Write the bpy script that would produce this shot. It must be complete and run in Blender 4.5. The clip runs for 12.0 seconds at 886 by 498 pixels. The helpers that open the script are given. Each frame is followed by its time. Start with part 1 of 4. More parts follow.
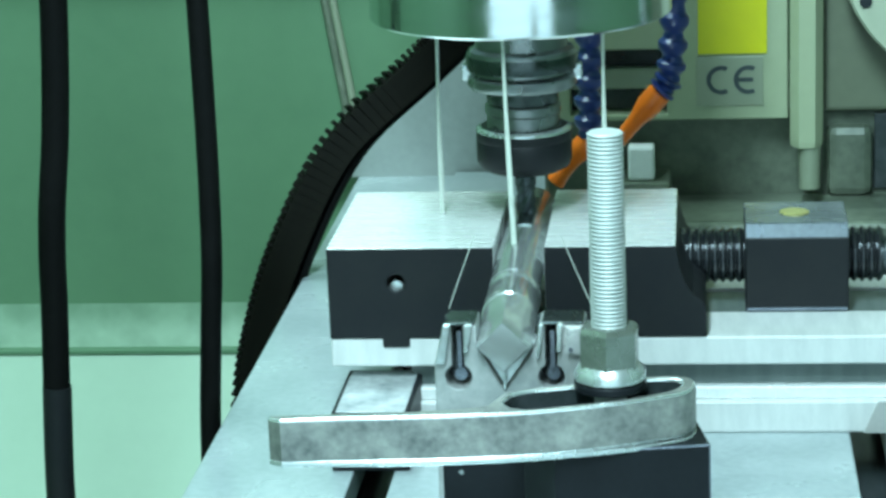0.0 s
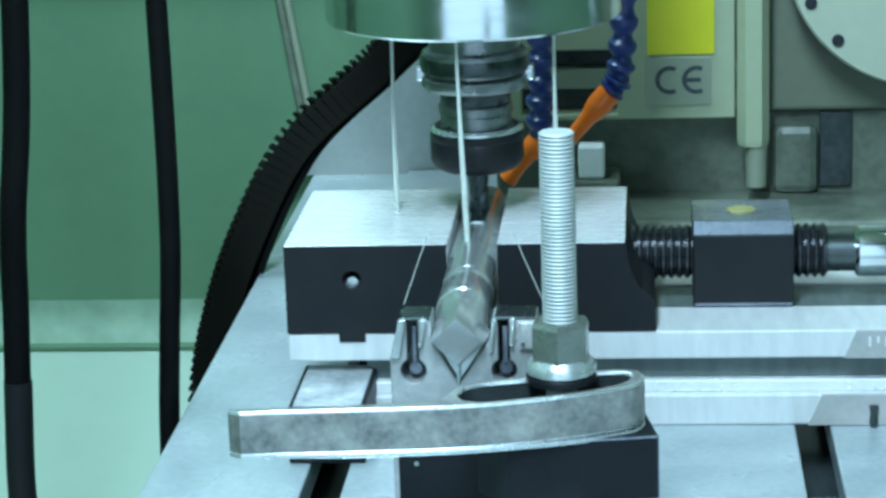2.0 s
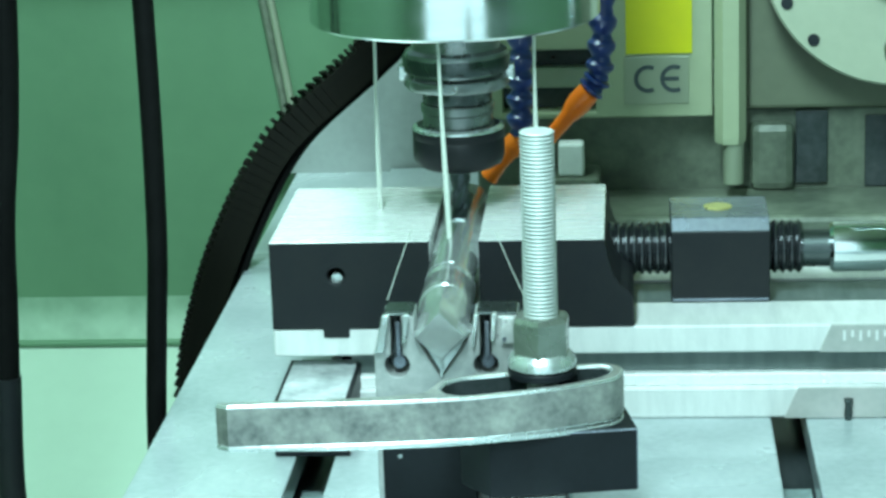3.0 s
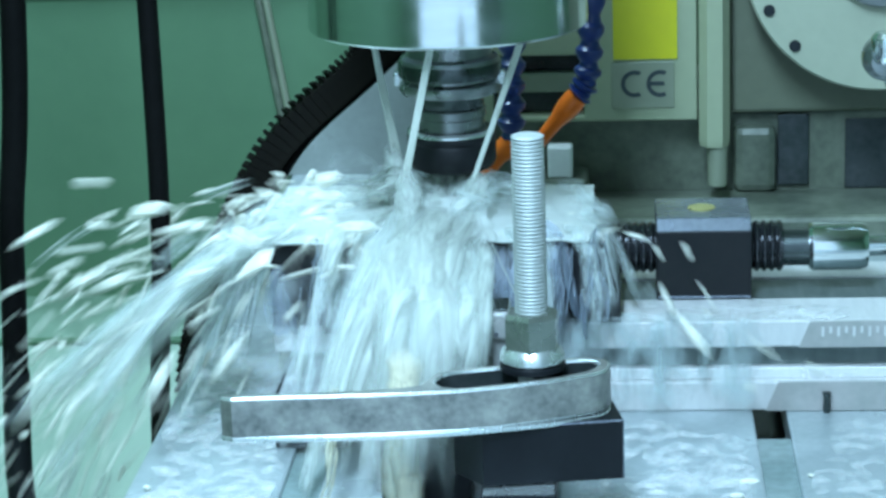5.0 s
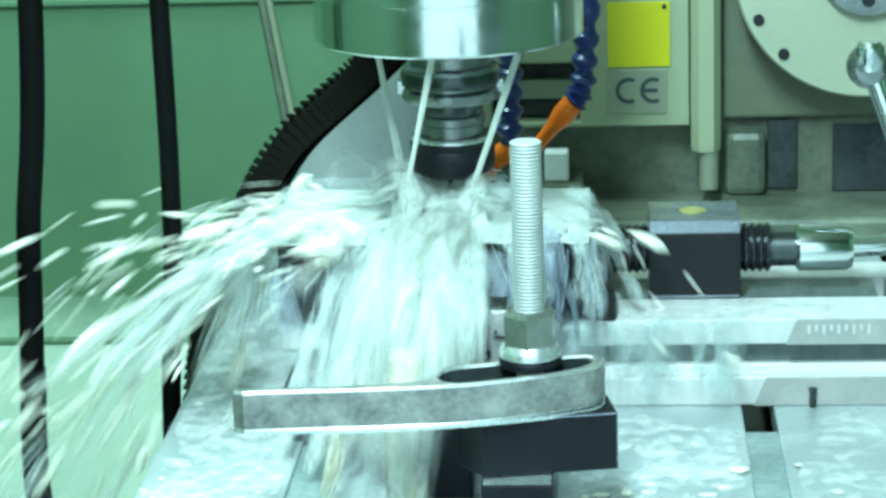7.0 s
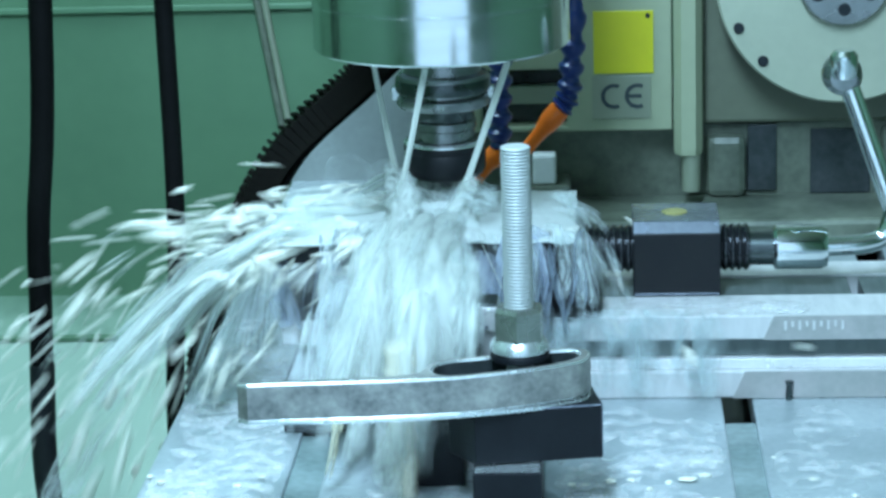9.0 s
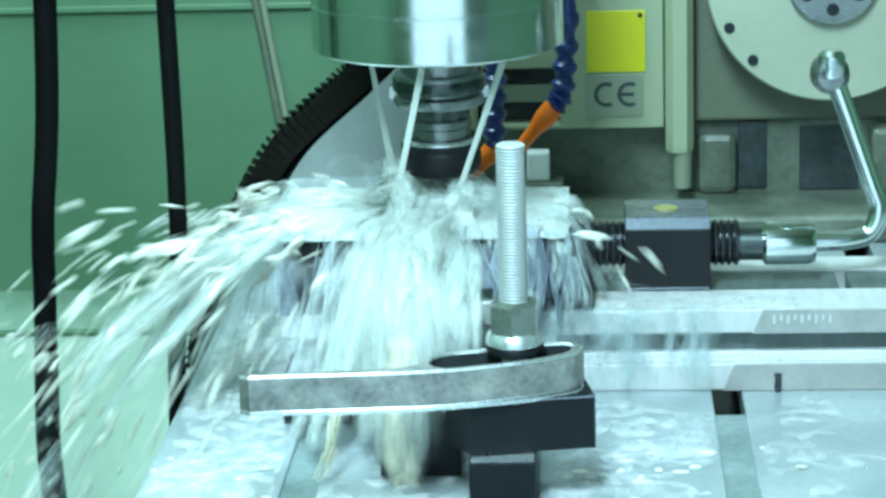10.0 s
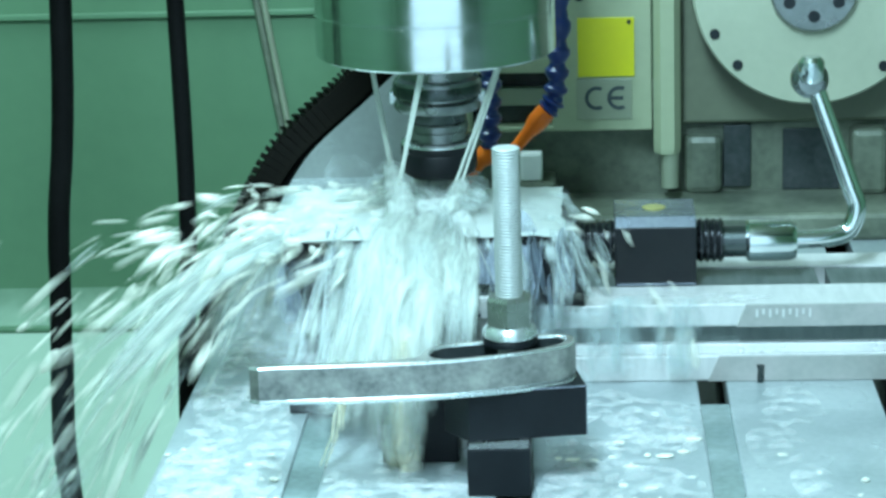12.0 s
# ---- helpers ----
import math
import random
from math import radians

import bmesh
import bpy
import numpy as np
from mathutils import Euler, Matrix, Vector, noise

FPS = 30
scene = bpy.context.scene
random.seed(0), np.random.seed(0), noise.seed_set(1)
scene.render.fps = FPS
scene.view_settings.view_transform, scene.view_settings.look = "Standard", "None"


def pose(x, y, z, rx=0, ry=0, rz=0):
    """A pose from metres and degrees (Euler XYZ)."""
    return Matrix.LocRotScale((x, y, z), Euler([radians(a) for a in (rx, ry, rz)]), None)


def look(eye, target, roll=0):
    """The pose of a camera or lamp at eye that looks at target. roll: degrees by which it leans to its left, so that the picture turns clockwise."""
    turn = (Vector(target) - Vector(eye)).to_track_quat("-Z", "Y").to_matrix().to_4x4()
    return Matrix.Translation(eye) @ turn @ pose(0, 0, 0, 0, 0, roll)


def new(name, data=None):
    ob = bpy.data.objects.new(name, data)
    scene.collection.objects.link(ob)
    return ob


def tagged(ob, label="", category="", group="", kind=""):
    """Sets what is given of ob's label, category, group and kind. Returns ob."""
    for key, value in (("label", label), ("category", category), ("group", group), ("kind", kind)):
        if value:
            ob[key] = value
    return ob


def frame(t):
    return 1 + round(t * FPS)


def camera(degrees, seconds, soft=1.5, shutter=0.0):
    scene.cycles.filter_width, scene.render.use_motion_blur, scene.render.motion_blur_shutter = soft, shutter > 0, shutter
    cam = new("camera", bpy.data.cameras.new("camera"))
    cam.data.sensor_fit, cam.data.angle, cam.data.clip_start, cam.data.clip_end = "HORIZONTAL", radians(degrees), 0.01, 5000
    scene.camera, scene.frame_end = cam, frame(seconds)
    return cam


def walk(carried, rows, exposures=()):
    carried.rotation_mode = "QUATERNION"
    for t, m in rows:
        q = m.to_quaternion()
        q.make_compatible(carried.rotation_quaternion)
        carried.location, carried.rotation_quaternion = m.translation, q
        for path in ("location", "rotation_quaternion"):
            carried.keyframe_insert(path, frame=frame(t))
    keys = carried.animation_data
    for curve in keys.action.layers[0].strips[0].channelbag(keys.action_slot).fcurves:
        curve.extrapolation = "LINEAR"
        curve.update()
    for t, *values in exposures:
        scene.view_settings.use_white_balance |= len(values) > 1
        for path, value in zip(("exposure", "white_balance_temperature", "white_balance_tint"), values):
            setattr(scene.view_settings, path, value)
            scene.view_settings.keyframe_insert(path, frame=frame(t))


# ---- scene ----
cam = camera(20.666, 12.0, soft=3.0, shutter=0.4)
# seconds, place of the eye, turn to the left, look up, picture's turn clockwise
PATH = [
    (0.0, 0.1892, -1.1742, 0.4228, 6.295, -15.344, -2.270),
    (0.5, 0.1894, -1.1740, 0.4226, 5.994, -15.362, -2.227),
    (1.0, 0.1894, -1.1763, 0.4233, 5.768, -15.392, -2.170),
    (1.5, 0.1896, -1.1885, 0.4266, 5.389, -15.413, -2.104),
    (2.0, 0.1898, -1.2003, 0.4298, 5.086, -15.448, -1.994),
    (2.5, 0.1901, -1.2098, 0.4324, 4.863, -15.503, -2.000),
    (3.0, 0.1904, -1.2224, 0.4358, 4.600, -15.535, -1.973),
    (5.0, 0.1914, -1.2708, 0.4485, 4.323, -15.522, -1.912),
    (5.5, 0.1917, -1.2841, 0.4519, 4.260, -15.500, -1.950),
    (6.0, 0.1920, -1.2989, 0.4558, 4.307, -15.491, -1.861),
    (6.5, 0.1922, -1.3100, 0.4586, 4.296, -15.472, -1.908),
    (7.0, 0.1925, -1.3239, 0.4623, 4.226, -15.457, -1.883),
    (9.0, 0.1934, -1.3856, 0.4786, 3.905, -15.439, -1.828),
    (9.5, 0.1936, -1.4015, 0.4829, 3.670, -15.492, -1.823),
    (10.0, 0.1936, -1.4166, 0.4869, 3.742, -15.538, -1.781),
    (10.5, 0.1935, -1.4311, 0.4908, 3.791, -15.584, -1.877),
    (11.0, 0.1936, -1.4484, 0.4956, 3.758, -15.613, -1.877),
    (11.5, 0.1936, -1.4692, 0.5012, 3.637, -15.604, -1.866),
    (12.0, 0.1937, -1.4868, 0.5060, 3.528, -15.578, -1.821),
]


def eye_pose(x, y, z, yaw, pitch, roll):
    return pose(x, y, z, 0, 0, yaw) @ pose(0, 0, 0, 90 + pitch, 0, 0) @ pose(0, 0, 0, 0, 0, roll)


# the shop light flickers between bluish and yellowish green
EXPOSURES = [
    (0.0, 0.22, 6900, 7), (0.5, 0.22, 6800, 8), (1.0, 0.06, 6200, 13), (1.5, -0.1, 6000, 16), (2.0, 0.03, 6250, 18), (2.5, 0.3, 7000, 2),
    (3.0, 0.3, 7200, 1), (5.0, -0.08, 6050, 20), (5.5, -0.05, 6050, 20), (6.0, 0.15, 6300, 10), (6.5, 0.2, 6650, 8), (7.0, 0.36, 7000, 2),
    (9.0, -0.08, 6000, 20), (9.5, -0.07, 6050, 20), (10.0, 0.25, 6550, 8), (10.5, 0.3, 6850, 6), (11.0, 0.18, 6650, 8), (11.5, 0.15, 6450, 10), (12.0, 0.13, 6500, 10),
]
walk(cam, [(t, eye_pose(*row)) for t, *row in PATH], EXPOSURES)

# ---- light ----
scene.cycles.transparent_max_bounces = 24
world = bpy.data.worlds.new("hall")
scene.world = world
world.use_nodes = True
back = world.node_tree.nodes["Background"]
back.inputs["Color"].default_value = (0.58, 0.93, 1.10, 1)
back.inputs["Strength"].default_value = 1.32


def area_lamp(name, eye, target, sx, sy, watts, colour):
    data = bpy.data.lights.new(name, "AREA")
    data.shape, data.size, data.size_y, data.energy, data.color = "RECTANGLE", sx, sy, watts, colour
    lamp = new(name, data)
    lamp.matrix_basis = look(eye, target)
    return lamp


area_lamp("work_lamp", (0.05, -0.75, 1.15), (0.1, 0.05, 0.05), 0.16, 0.7, 34.0, (0.64, 1.0, 1.16))
area_lamp("roof_lamp", (-0.15, 0.25, 1.22), (-0.1, 0.25, 0.0), 0.5, 0.25, 12.0, (0.64, 1.0, 1.10))


# ---- materials ----
def material(name, colour, rough=0.5, metal=0.0, dark=None, grain=300.0, blot=25.0, mixed=0.35, bump=0.15, stretch=(1, 1, 1), coat=0.0, spec=0.5):
    """A surface with a fine grain and larger blots between colour and dark."""
    m = bpy.data.materials.new(name)
    m.use_nodes = True
    nt = m.node_tree
    bsdf = nt.nodes["Principled BSDF"]
    co = nt.nodes.new("ShaderNodeTexCoord")
    mp = nt.nodes.new("ShaderNodeMapping")
    mp.inputs["Scale"].default_value = stretch
    nt.links.new(co.outputs["Object"], mp.inputs["Vector"])
    fine, big = nt.nodes.new("ShaderNodeTexNoise"), nt.nodes.new("ShaderNodeTexNoise")
    fine.inputs["Scale"].default_value, fine.inputs["Detail"].default_value = grain, 4
    big.inputs["Scale"].default_value, big.inputs["Detail"].default_value = blot, 6
    for n in (fine, big):
        nt.links.new(mp.outputs["Vector"], n.inputs["Vector"])
    mul = nt.nodes.new("ShaderNodeMath")
    mul.operation = "MULTIPLY_ADD"
    nt.links.new(fine.outputs["Fac"], mul.inputs[0])
    mul.inputs[1].default_value = 0.45
    nt.links.new(big.outputs["Fac"], mul.inputs[2])
    ramp = nt.nodes.new("ShaderNodeMapRange")
    ramp.inputs["From Min"].default_value, ramp.inputs["From Max"].default_value = 0.5, 0.95
    ramp.inputs["To Min"].default_value, ramp.inputs["To Max"].default_value = 0.0, mixed * 2
    nt.links.new(mul.outputs[0], ramp.inputs["Value"])
    mix = nt.nodes.new("ShaderNodeMix")
    mix.data_type = "RGBA"
    dark = dark or tuple(c * 0.55 for c in colour)
    mix.inputs["A"].default_value, mix.inputs["B"].default_value = (*colour, 1), (*dark, 1)
    nt.links.new(ramp.outputs["Result"], mix.inputs["Factor"])
    nt.links.new(mix.outputs["Result"], bsdf.inputs["Base Color"])
    rr = nt.nodes.new("ShaderNodeMapRange")
    rr.inputs["To Min"].default_value, rr.inputs["To Max"].default_value = max(rough - 0.1, 0.03), min(rough + 0.12, 1)
    nt.links.new(big.outputs["Fac"], rr.inputs["Value"])
    nt.links.new(rr.outputs["Result"], bsdf.inputs["Roughness"])
    bsdf.inputs["Metallic"].default_value = metal
    bsdf.inputs["Specular IOR Level"].default_value = spec
    bsdf.inputs["Coat Weight"].default_value = coat
    bsdf.inputs["Coat Roughness"].default_value = 0.12
    if bump:
        b = nt.nodes.new("ShaderNodeBump")
        b.inputs["Strength"].default_value, b.inputs["Distance"].default_value = bump, 0.0006
        nt.links.new(mul.outputs[0], b.inputs["Height"])
        nt.links.new(b.outputs["Normal"], bsdf.inputs["Normal"])
    return m


def coolant(name, colour, cover, scale, rough=0.35, stretch=(1, 1, 1), thin_share=0.3, along=False, sharp=0.38):
    """White frothy coolant: thick in places, torn open in others; along: torn in lines that follow its run."""
    m = bpy.data.materials.new(name)
    m.use_nodes = True
    nt = m.node_tree
    bsdf, out = nt.nodes["Principled BSDF"], nt.nodes["Material Output"]
    bsdf.inputs["Base Color"].default_value = (*colour, 1)
    bsdf.inputs["Roughness"].default_value = rough
    co, mp, n = nt.nodes.new("ShaderNodeTexCoord"), nt.nodes.new("ShaderNodeMapping"), nt.nodes.new("ShaderNodeTexNoise")
    info, add = nt.nodes.new("ShaderNodeObjectInfo"), nt.nodes.new("ShaderNodeVectorMath")
    shift = nt.nodes.new("ShaderNodeMath")
    shift.operation, shift.inputs[1].default_value = "MULTIPLY", 37.0
    mp.inputs["Scale"].default_value = stretch
    n.inputs["Scale"].default_value, n.inputs["Detail"].default_value = scale, 3.5 if along else 5
    n.inputs["Distortion"].default_value = 1.8 if along else 0.0
    nt.links.new(co.outputs["UV" if along else "Object"], mp.inputs["Vector"])
    nt.links.new(mp.outputs["Vector"], add.inputs[0])
    nt.links.new(info.outputs["Random"], shift.inputs[0])
    nt.links.new(shift.outputs[0], add.inputs[1])
    nt.links.new(add.outputs["Vector"], n.inputs["Vector"])
    rng = nt.nodes.new("ShaderNodeMapRange")
    rng.inputs["From Min"].default_value, rng.inputs["From Max"].default_value = 0.60 - cover * 0.5, 0.60 + sharp - cover * 0.5
    rng.inputs["To Min"].default_value, rng.inputs["To Max"].default_value = 0.0, 0.96
    nt.links.new(n.outputs["Fac"], rng.inputs["Value"])
    veil = rng.outputs["Result"]
    if along:       # thinning out towards both ends and both sides of the run
        split = nt.nodes.new("ShaderNodeSeparateXYZ")
        nt.links.new(co.outputs["UV"], split.inputs[0])
        for axis, soft in (("X", 3.5), ("Y", 5.0)):
            inv, both_, gain, mul = (nt.nodes.new("ShaderNodeMath") for _ in range(4))
            inv.operation, inv.inputs[0].default_value = "SUBTRACT", 1.0
            nt.links.new(split.outputs[axis], inv.inputs[1])
            both_.operation = "MINIMUM"
            nt.links.new(split.outputs[axis], both_.inputs[0])
            nt.links.new(inv.outputs[0], both_.inputs[1])
            gain.operation, gain.use_clamp, gain.inputs[1].default_value = "MULTIPLY", True, soft
            nt.links.new(both_.outputs[0], gain.inputs[0])
            mul.operation = "MULTIPLY"
            nt.links.new(gain.outputs[0], mul.inputs[0])
            nt.links.new(veil, mul.inputs[1])
            veil = mul.outputs[0]
    clear, mix = nt.nodes.new("ShaderNodeBsdfTransparent"), nt.nodes.new("ShaderNodeMixShader")
    nt.links.new(veil, mix.inputs["Fac"])
    nt.links.new(clear.outputs["BSDF"], mix.inputs[1])
    thin, both = nt.nodes.new("ShaderNodeBsdfTranslucent"), nt.nodes.new("ShaderNodeMixShader")
    thin.inputs["Color"].default_value = (*colour, 1)
    both.inputs["Fac"].default_value = thin_share
    nt.links.new(bsdf.outputs["BSDF"], both.inputs[1])
    nt.links.new(thin.outputs["BSDF"], both.inputs[2])
    nt.links.new(both.outputs["Shader"], mix.inputs[2])
    nt.links.new(mix.outputs["Shader"], out.inputs["Surface"])
    return m


WALL = material("green_wall_paint", (0.098, 0.195, 0.108), 0.45, 0, (0.074, 0.158, 0.086), 60, 6, 0.4, 0.05)
# Paler than the wall: light on the upturned pan is in the colour
PAN = material("lit_green_pan_paint", (0.30, 0.41, 0.315), 0.4, 0, (0.26, 0.36, 0.275), 60, 6, 0.4, 0.05)
# Mid tone painted for the shading that fades from wall to pan
FOLD = material("fold_gradient_green", (0.20, 0.31, 0.215), 0.4, 0, (0.14, 0.235, 0.155), 60, 30, 0.5, 0.05)
PANEL = material("grey_green_machine_paint", (0.30, 0.335, 0.22), 0.4, 0, (0.24, 0.28, 0.185), 120, 10, 0.35, 0.05)
BED = material("oily_cast_bed", (0.175, 0.20, 0.15), 0.35, 0.1, (0.06, 0.075, 0.055), 150, 18, 0.5, 0.35)
TABLE = material("wet_ground_steel_table", (0.42, 0.47, 0.485), 0.28, 0.15, (0.23, 0.28, 0.29), 220, 14, 0.45, 0.35, coat=0.4)
# Slot steel; the shade inside slots and openings is put into its dark colour
SLOT = material("shaded_slot_steel", (0.07, 0.08, 0.085), 0.22, 0.4, (0.02, 0.03, 0.03), 200, 30, 0.5, 0.2, coat=0.3)
GROUND_STEEL = material("ground_steel", (0.84, 0.83, 0.82), 0.26, 0.30, (0.58, 0.60, 0.60), 400, 30, 0.35, 0.12, (1, 6, 1))
BASE_STEEL = material("pale_machined_steel", (0.60, 0.60, 0.59), 0.36, 0.1, (0.42, 0.43, 0.43), 300, 30, 0.3, 0.12, (6, 1, 1))
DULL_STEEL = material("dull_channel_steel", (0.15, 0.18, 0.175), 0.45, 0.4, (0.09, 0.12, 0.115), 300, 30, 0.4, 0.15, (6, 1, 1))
BLACKENED = material("blackened_steel", (0.014, 0.015, 0.016), 0.42, 0.1, (0.009, 0.010, 0.013), 350, 40, 0.4, 0.1, spec=0.22)
BLACK_BLOCK = material("burnished_black_block", (0.010, 0.012, 0.015), 0.42, 0.1, (0.006, 0.007, 0.009), 350, 40, 0.4, 0.15, spec=0.18)
# Gunmetal, also put on faces of black blocks that catch the light
GUNMETAL = material("gunmetal_and_lit_faces", (0.26, 0.28, 0.33), 0.25, 0.7, (0.1, 0.12, 0.15), 350, 40, 0.4, 0.1)
CAST = material("worn_grey_forged_steel", (0.42, 0.42, 0.39), 0.34, 0.65, (0.14, 0.15, 0.15), 320, 55, 0.5, 0.5)
# Bare bright steel, also used where a glint or reflection is painted
EDGE = material("bare_edge_steel_and_glints", (0.72, 0.76, 0.76), 0.25, 0.8, (0.5, 0.55, 0.55), 320, 55, 0.4, 0.3)
ZINC = material("zinc_plated_thread", (0.47, 0.51, 0.50), 0.42, 0.3, (0.36, 0.39, 0.38), 300, 40, 0.4, 0.1)
NUT = material("oiled_grey_nut_steel", (0.33, 0.36, 0.32), 0.25, 0.8, (0.2, 0.23, 0.2), 300, 60, 0.4, 0.1)
CHROME = material("polished_chrome", (0.74, 0.79, 0.80), 0.16, 1.0, (0.62, 0.68, 0.69), 200, 20, 0.25, 0.02, (1, 1, 8))
DARK_METAL = material("dark_holder_steel", (0.10, 0.12, 0.12), 0.25, 0.9, (0.05, 0.06, 0.06), 200, 30, 0.35, 0.05)
OILED = material("oiled_black_screw", (0.030, 0.034, 0.038), 0.13, 0.6, (0.015, 0.017, 0.02), 300, 60, 0.4, 0.05, coat=0.6)
TOOL = material("coated_cutter_carbide", (0.06, 0.075, 0.08), 0.25, 0.9, None, 300, 60, 0.3, 0.05)
WORK = material("turned_bright_steel", (0.66, 0.68, 0.68), 0.2, 0.8, (0.4, 0.43, 0.43), 300, 45, 0.4, 0.1, (1, 5, 1))
VBLOCK = material("scuffed_block_steel", (0.50, 0.50, 0.49), 0.3, 0.5, (0.28, 0.3, 0.3), 320, 55, 0.45, 0.3)
RUBBER = material("black_rubber", (0.003, 0.003, 0.003), 0.5, 0, (0.006, 0.006, 0.006), 250, 30, 0.4, 0.1, spec=0.05)
CHAIN = material("black_chain_plastic", (0.0035, 0.0035, 0.003), 0.55, 0, (0.010, 0.009, 0.006), 250, 30, 0.4, 0.1, spec=0.05)
BLUE = material("blue_hose_plastic", (0.016, 0.035, 0.17), 0.3, 0, (0.01, 0.02, 0.1), 300, 60, 0.3, 0.05)
ORANGE = material("orange_nozzle_plastic", (1.0, 0.19, 0.008), 0.35, 0, (0.85, 0.14, 0.008), 300, 60, 0.3, 0.05)
YELLOW = material("yellow_label_foil", (0.53, 0.49, 0.005), 0.4, 0, (0.42, 0.40, 0.008), 100, 20, 0.3, 0.02)
PLATE = material("grey_mark_plate", (0.27, 0.30, 0.22), 0.35, 0.3, (0.22, 0.25, 0.18), 100, 20, 0.3, 0.02)
INK = material("dark_ink", (0.035, 0.05, 0.055), 0.5, 0, None, 200, 40, 0.2, 0)
WHITE = material("white_plastic", (0.88, 0.88, 0.87), 0.4, 0, (0.7, 0.7, 0.7), 200, 30, 0.3, 0.05)
DISC = material("pale_disc_paint", (0.38, 0.41, 0.31), 0.35, 0.1, (0.30, 0.33, 0.25), 120, 15, 0.3, 0.05)
BOLT = material("dark_bolt_hole", (0.02, 0.025, 0.03), 0.4, 0.5, None, 200, 50, 0.3, 0)
HUB = material("brushed_hub_steel", (0.32, 0.34, 0.34), 0.26, 0.9, (0.18, 0.2, 0.2), 200, 30, 0.4, 0.1)
WORN_PLATE = material("worn_scale_plate", (0.40, 0.38, 0.37), 0.4, 0.1, (0.27, 0.29, 0.27), 260, 35, 0.45, 0.15)
BRASS = material("brass_plug", (0.70, 0.62, 0.25), 0.3, 0.7, None, 200, 50, 0.3, 0.1)
FROTH = coolant("frothy_white_coolant", (0.66, 0.71, 0.68), 1.10, 55, 0.5)
GUSH = coolant("gush_of_coolant", (0.58, 0.63, 0.59), 0.74, 1.0, 0.5, (1.7, 3.2, 1), 0.35, True, 0.40)
SHEET = coolant("running_sheet_of_coolant", (0.62, 0.70, 0.68), 0.44, 1.0, 0.4, (2.2, 2.6, 1), 0.35, True, 0.50)
FILM = coolant("film_of_coolant", (0.80, 0.82, 0.82), 0.29, 90, 0.12, thin_share=0.0)
JET = coolant("jet_of_coolant", (0.70, 0.74, 0.68), 1.1, 60, 0.25)
DROP = coolant("flying_coolant", (0.88, 0.88, 0.78), 1.1, 150, 0.4, thin_share=0.2)


# ---- mesh helpers ----
def part(name, bm, mat, parent=None, label="", smooth=False):
    data = bpy.data.meshes.new(name)
    bmesh.ops.recalc_face_normals(bm, faces=bm.faces[:])
    bm.to_mesh(data)
    bm.free()
    for m in mat if isinstance(mat, (list, tuple)) else [mat]:
        data.materials.append(m)
    if smooth:
        data.shade_smooth()
        data.set_sharp_from_angle(angle=radians(38))
    ob = new(name, data)
    if parent:
        ob.parent = parent
    if label:
        tagged(ob, label)
    return ob


def thing(name, label, category, group="", kind="", at=(0, 0, 0)):
    ob = new(name)
    ob.location = at
    ob.empty_display_size = 0.01
    return tagged(ob, label, category, group, kind)


def box(x0, x1, y0, y1, z0, z1, bevel=0.0008, bm=None, top=None, seg=2):
    bm = bm or bmesh.new()
    made = bmesh.ops.create_cube(bm, size=1)["verts"]
    for v in made:
        v.co = Vector((x0 if v.co.x < 0 else x1, y0 if v.co.y < 0 else y1, z0 if v.co.z < 0 else z1))
    faces = {f for v in made for f in v.link_faces}
    if top is not None:
        for f in faces:
            f.normal_update()
            if f.calc_center_median().z > z1 - 1e-6:
                f.material_index = top
    if bevel:
        edges = list({e for f in faces for e in f.edges})
        bmesh.ops.bevel(bm, geom=edges, offset=bevel, segments=seg, profile=0.5, affect="EDGES")
    return bm


def lathe(profile, segs=48, bm=None, at=(0, 0, 0), axis="z", cap=True):
    """Turn (radius, height) pairs round an axis."""
    bm = bm or bmesh.new()
    rings = []
    for r, h in profile:
        ring = []
        for i in range(segs):
            a = 2 * math.pi * i / segs
            c, s = r * math.cos(a), r * math.sin(a)
            p = {"z": (c, s, h), "x": (h, c, s), "y": (c, h, s)}[axis]
            ring.append(bm.verts.new(Vector(p) + Vector(at)))
        rings.append(ring)
    for a, b in zip(rings, rings[1:]):
        for i in range(segs):
            bm.faces.new((a[i], a[(i + 1) % segs], b[(i + 1) % segs], b[i]))
    if cap:
        bm.faces.new(rings[0])
        bm.faces.new(rings[-1])
    return bm


def smooth_path(points, n):
    """A smooth curve of n + 1 points through a few points."""
    pts = [Vector(p) for p in points]
    pts = [2 * pts[0] - pts[1], *pts, 2 * pts[-1] - pts[-2]]
    out, spans = [], len(pts) - 3
    for k in range(n + 1):
        u = k / n * spans
        i = min(int(u), spans - 1)
        u -= i
        a, b, c, d = pts[i:i + 4]
        out.append(0.5 * (2 * b + (c - a) * u + (2 * a - 5 * b + 4 * c - d) * u * u + (3 * b - a - 3 * c + d) * u ** 3))
    return out


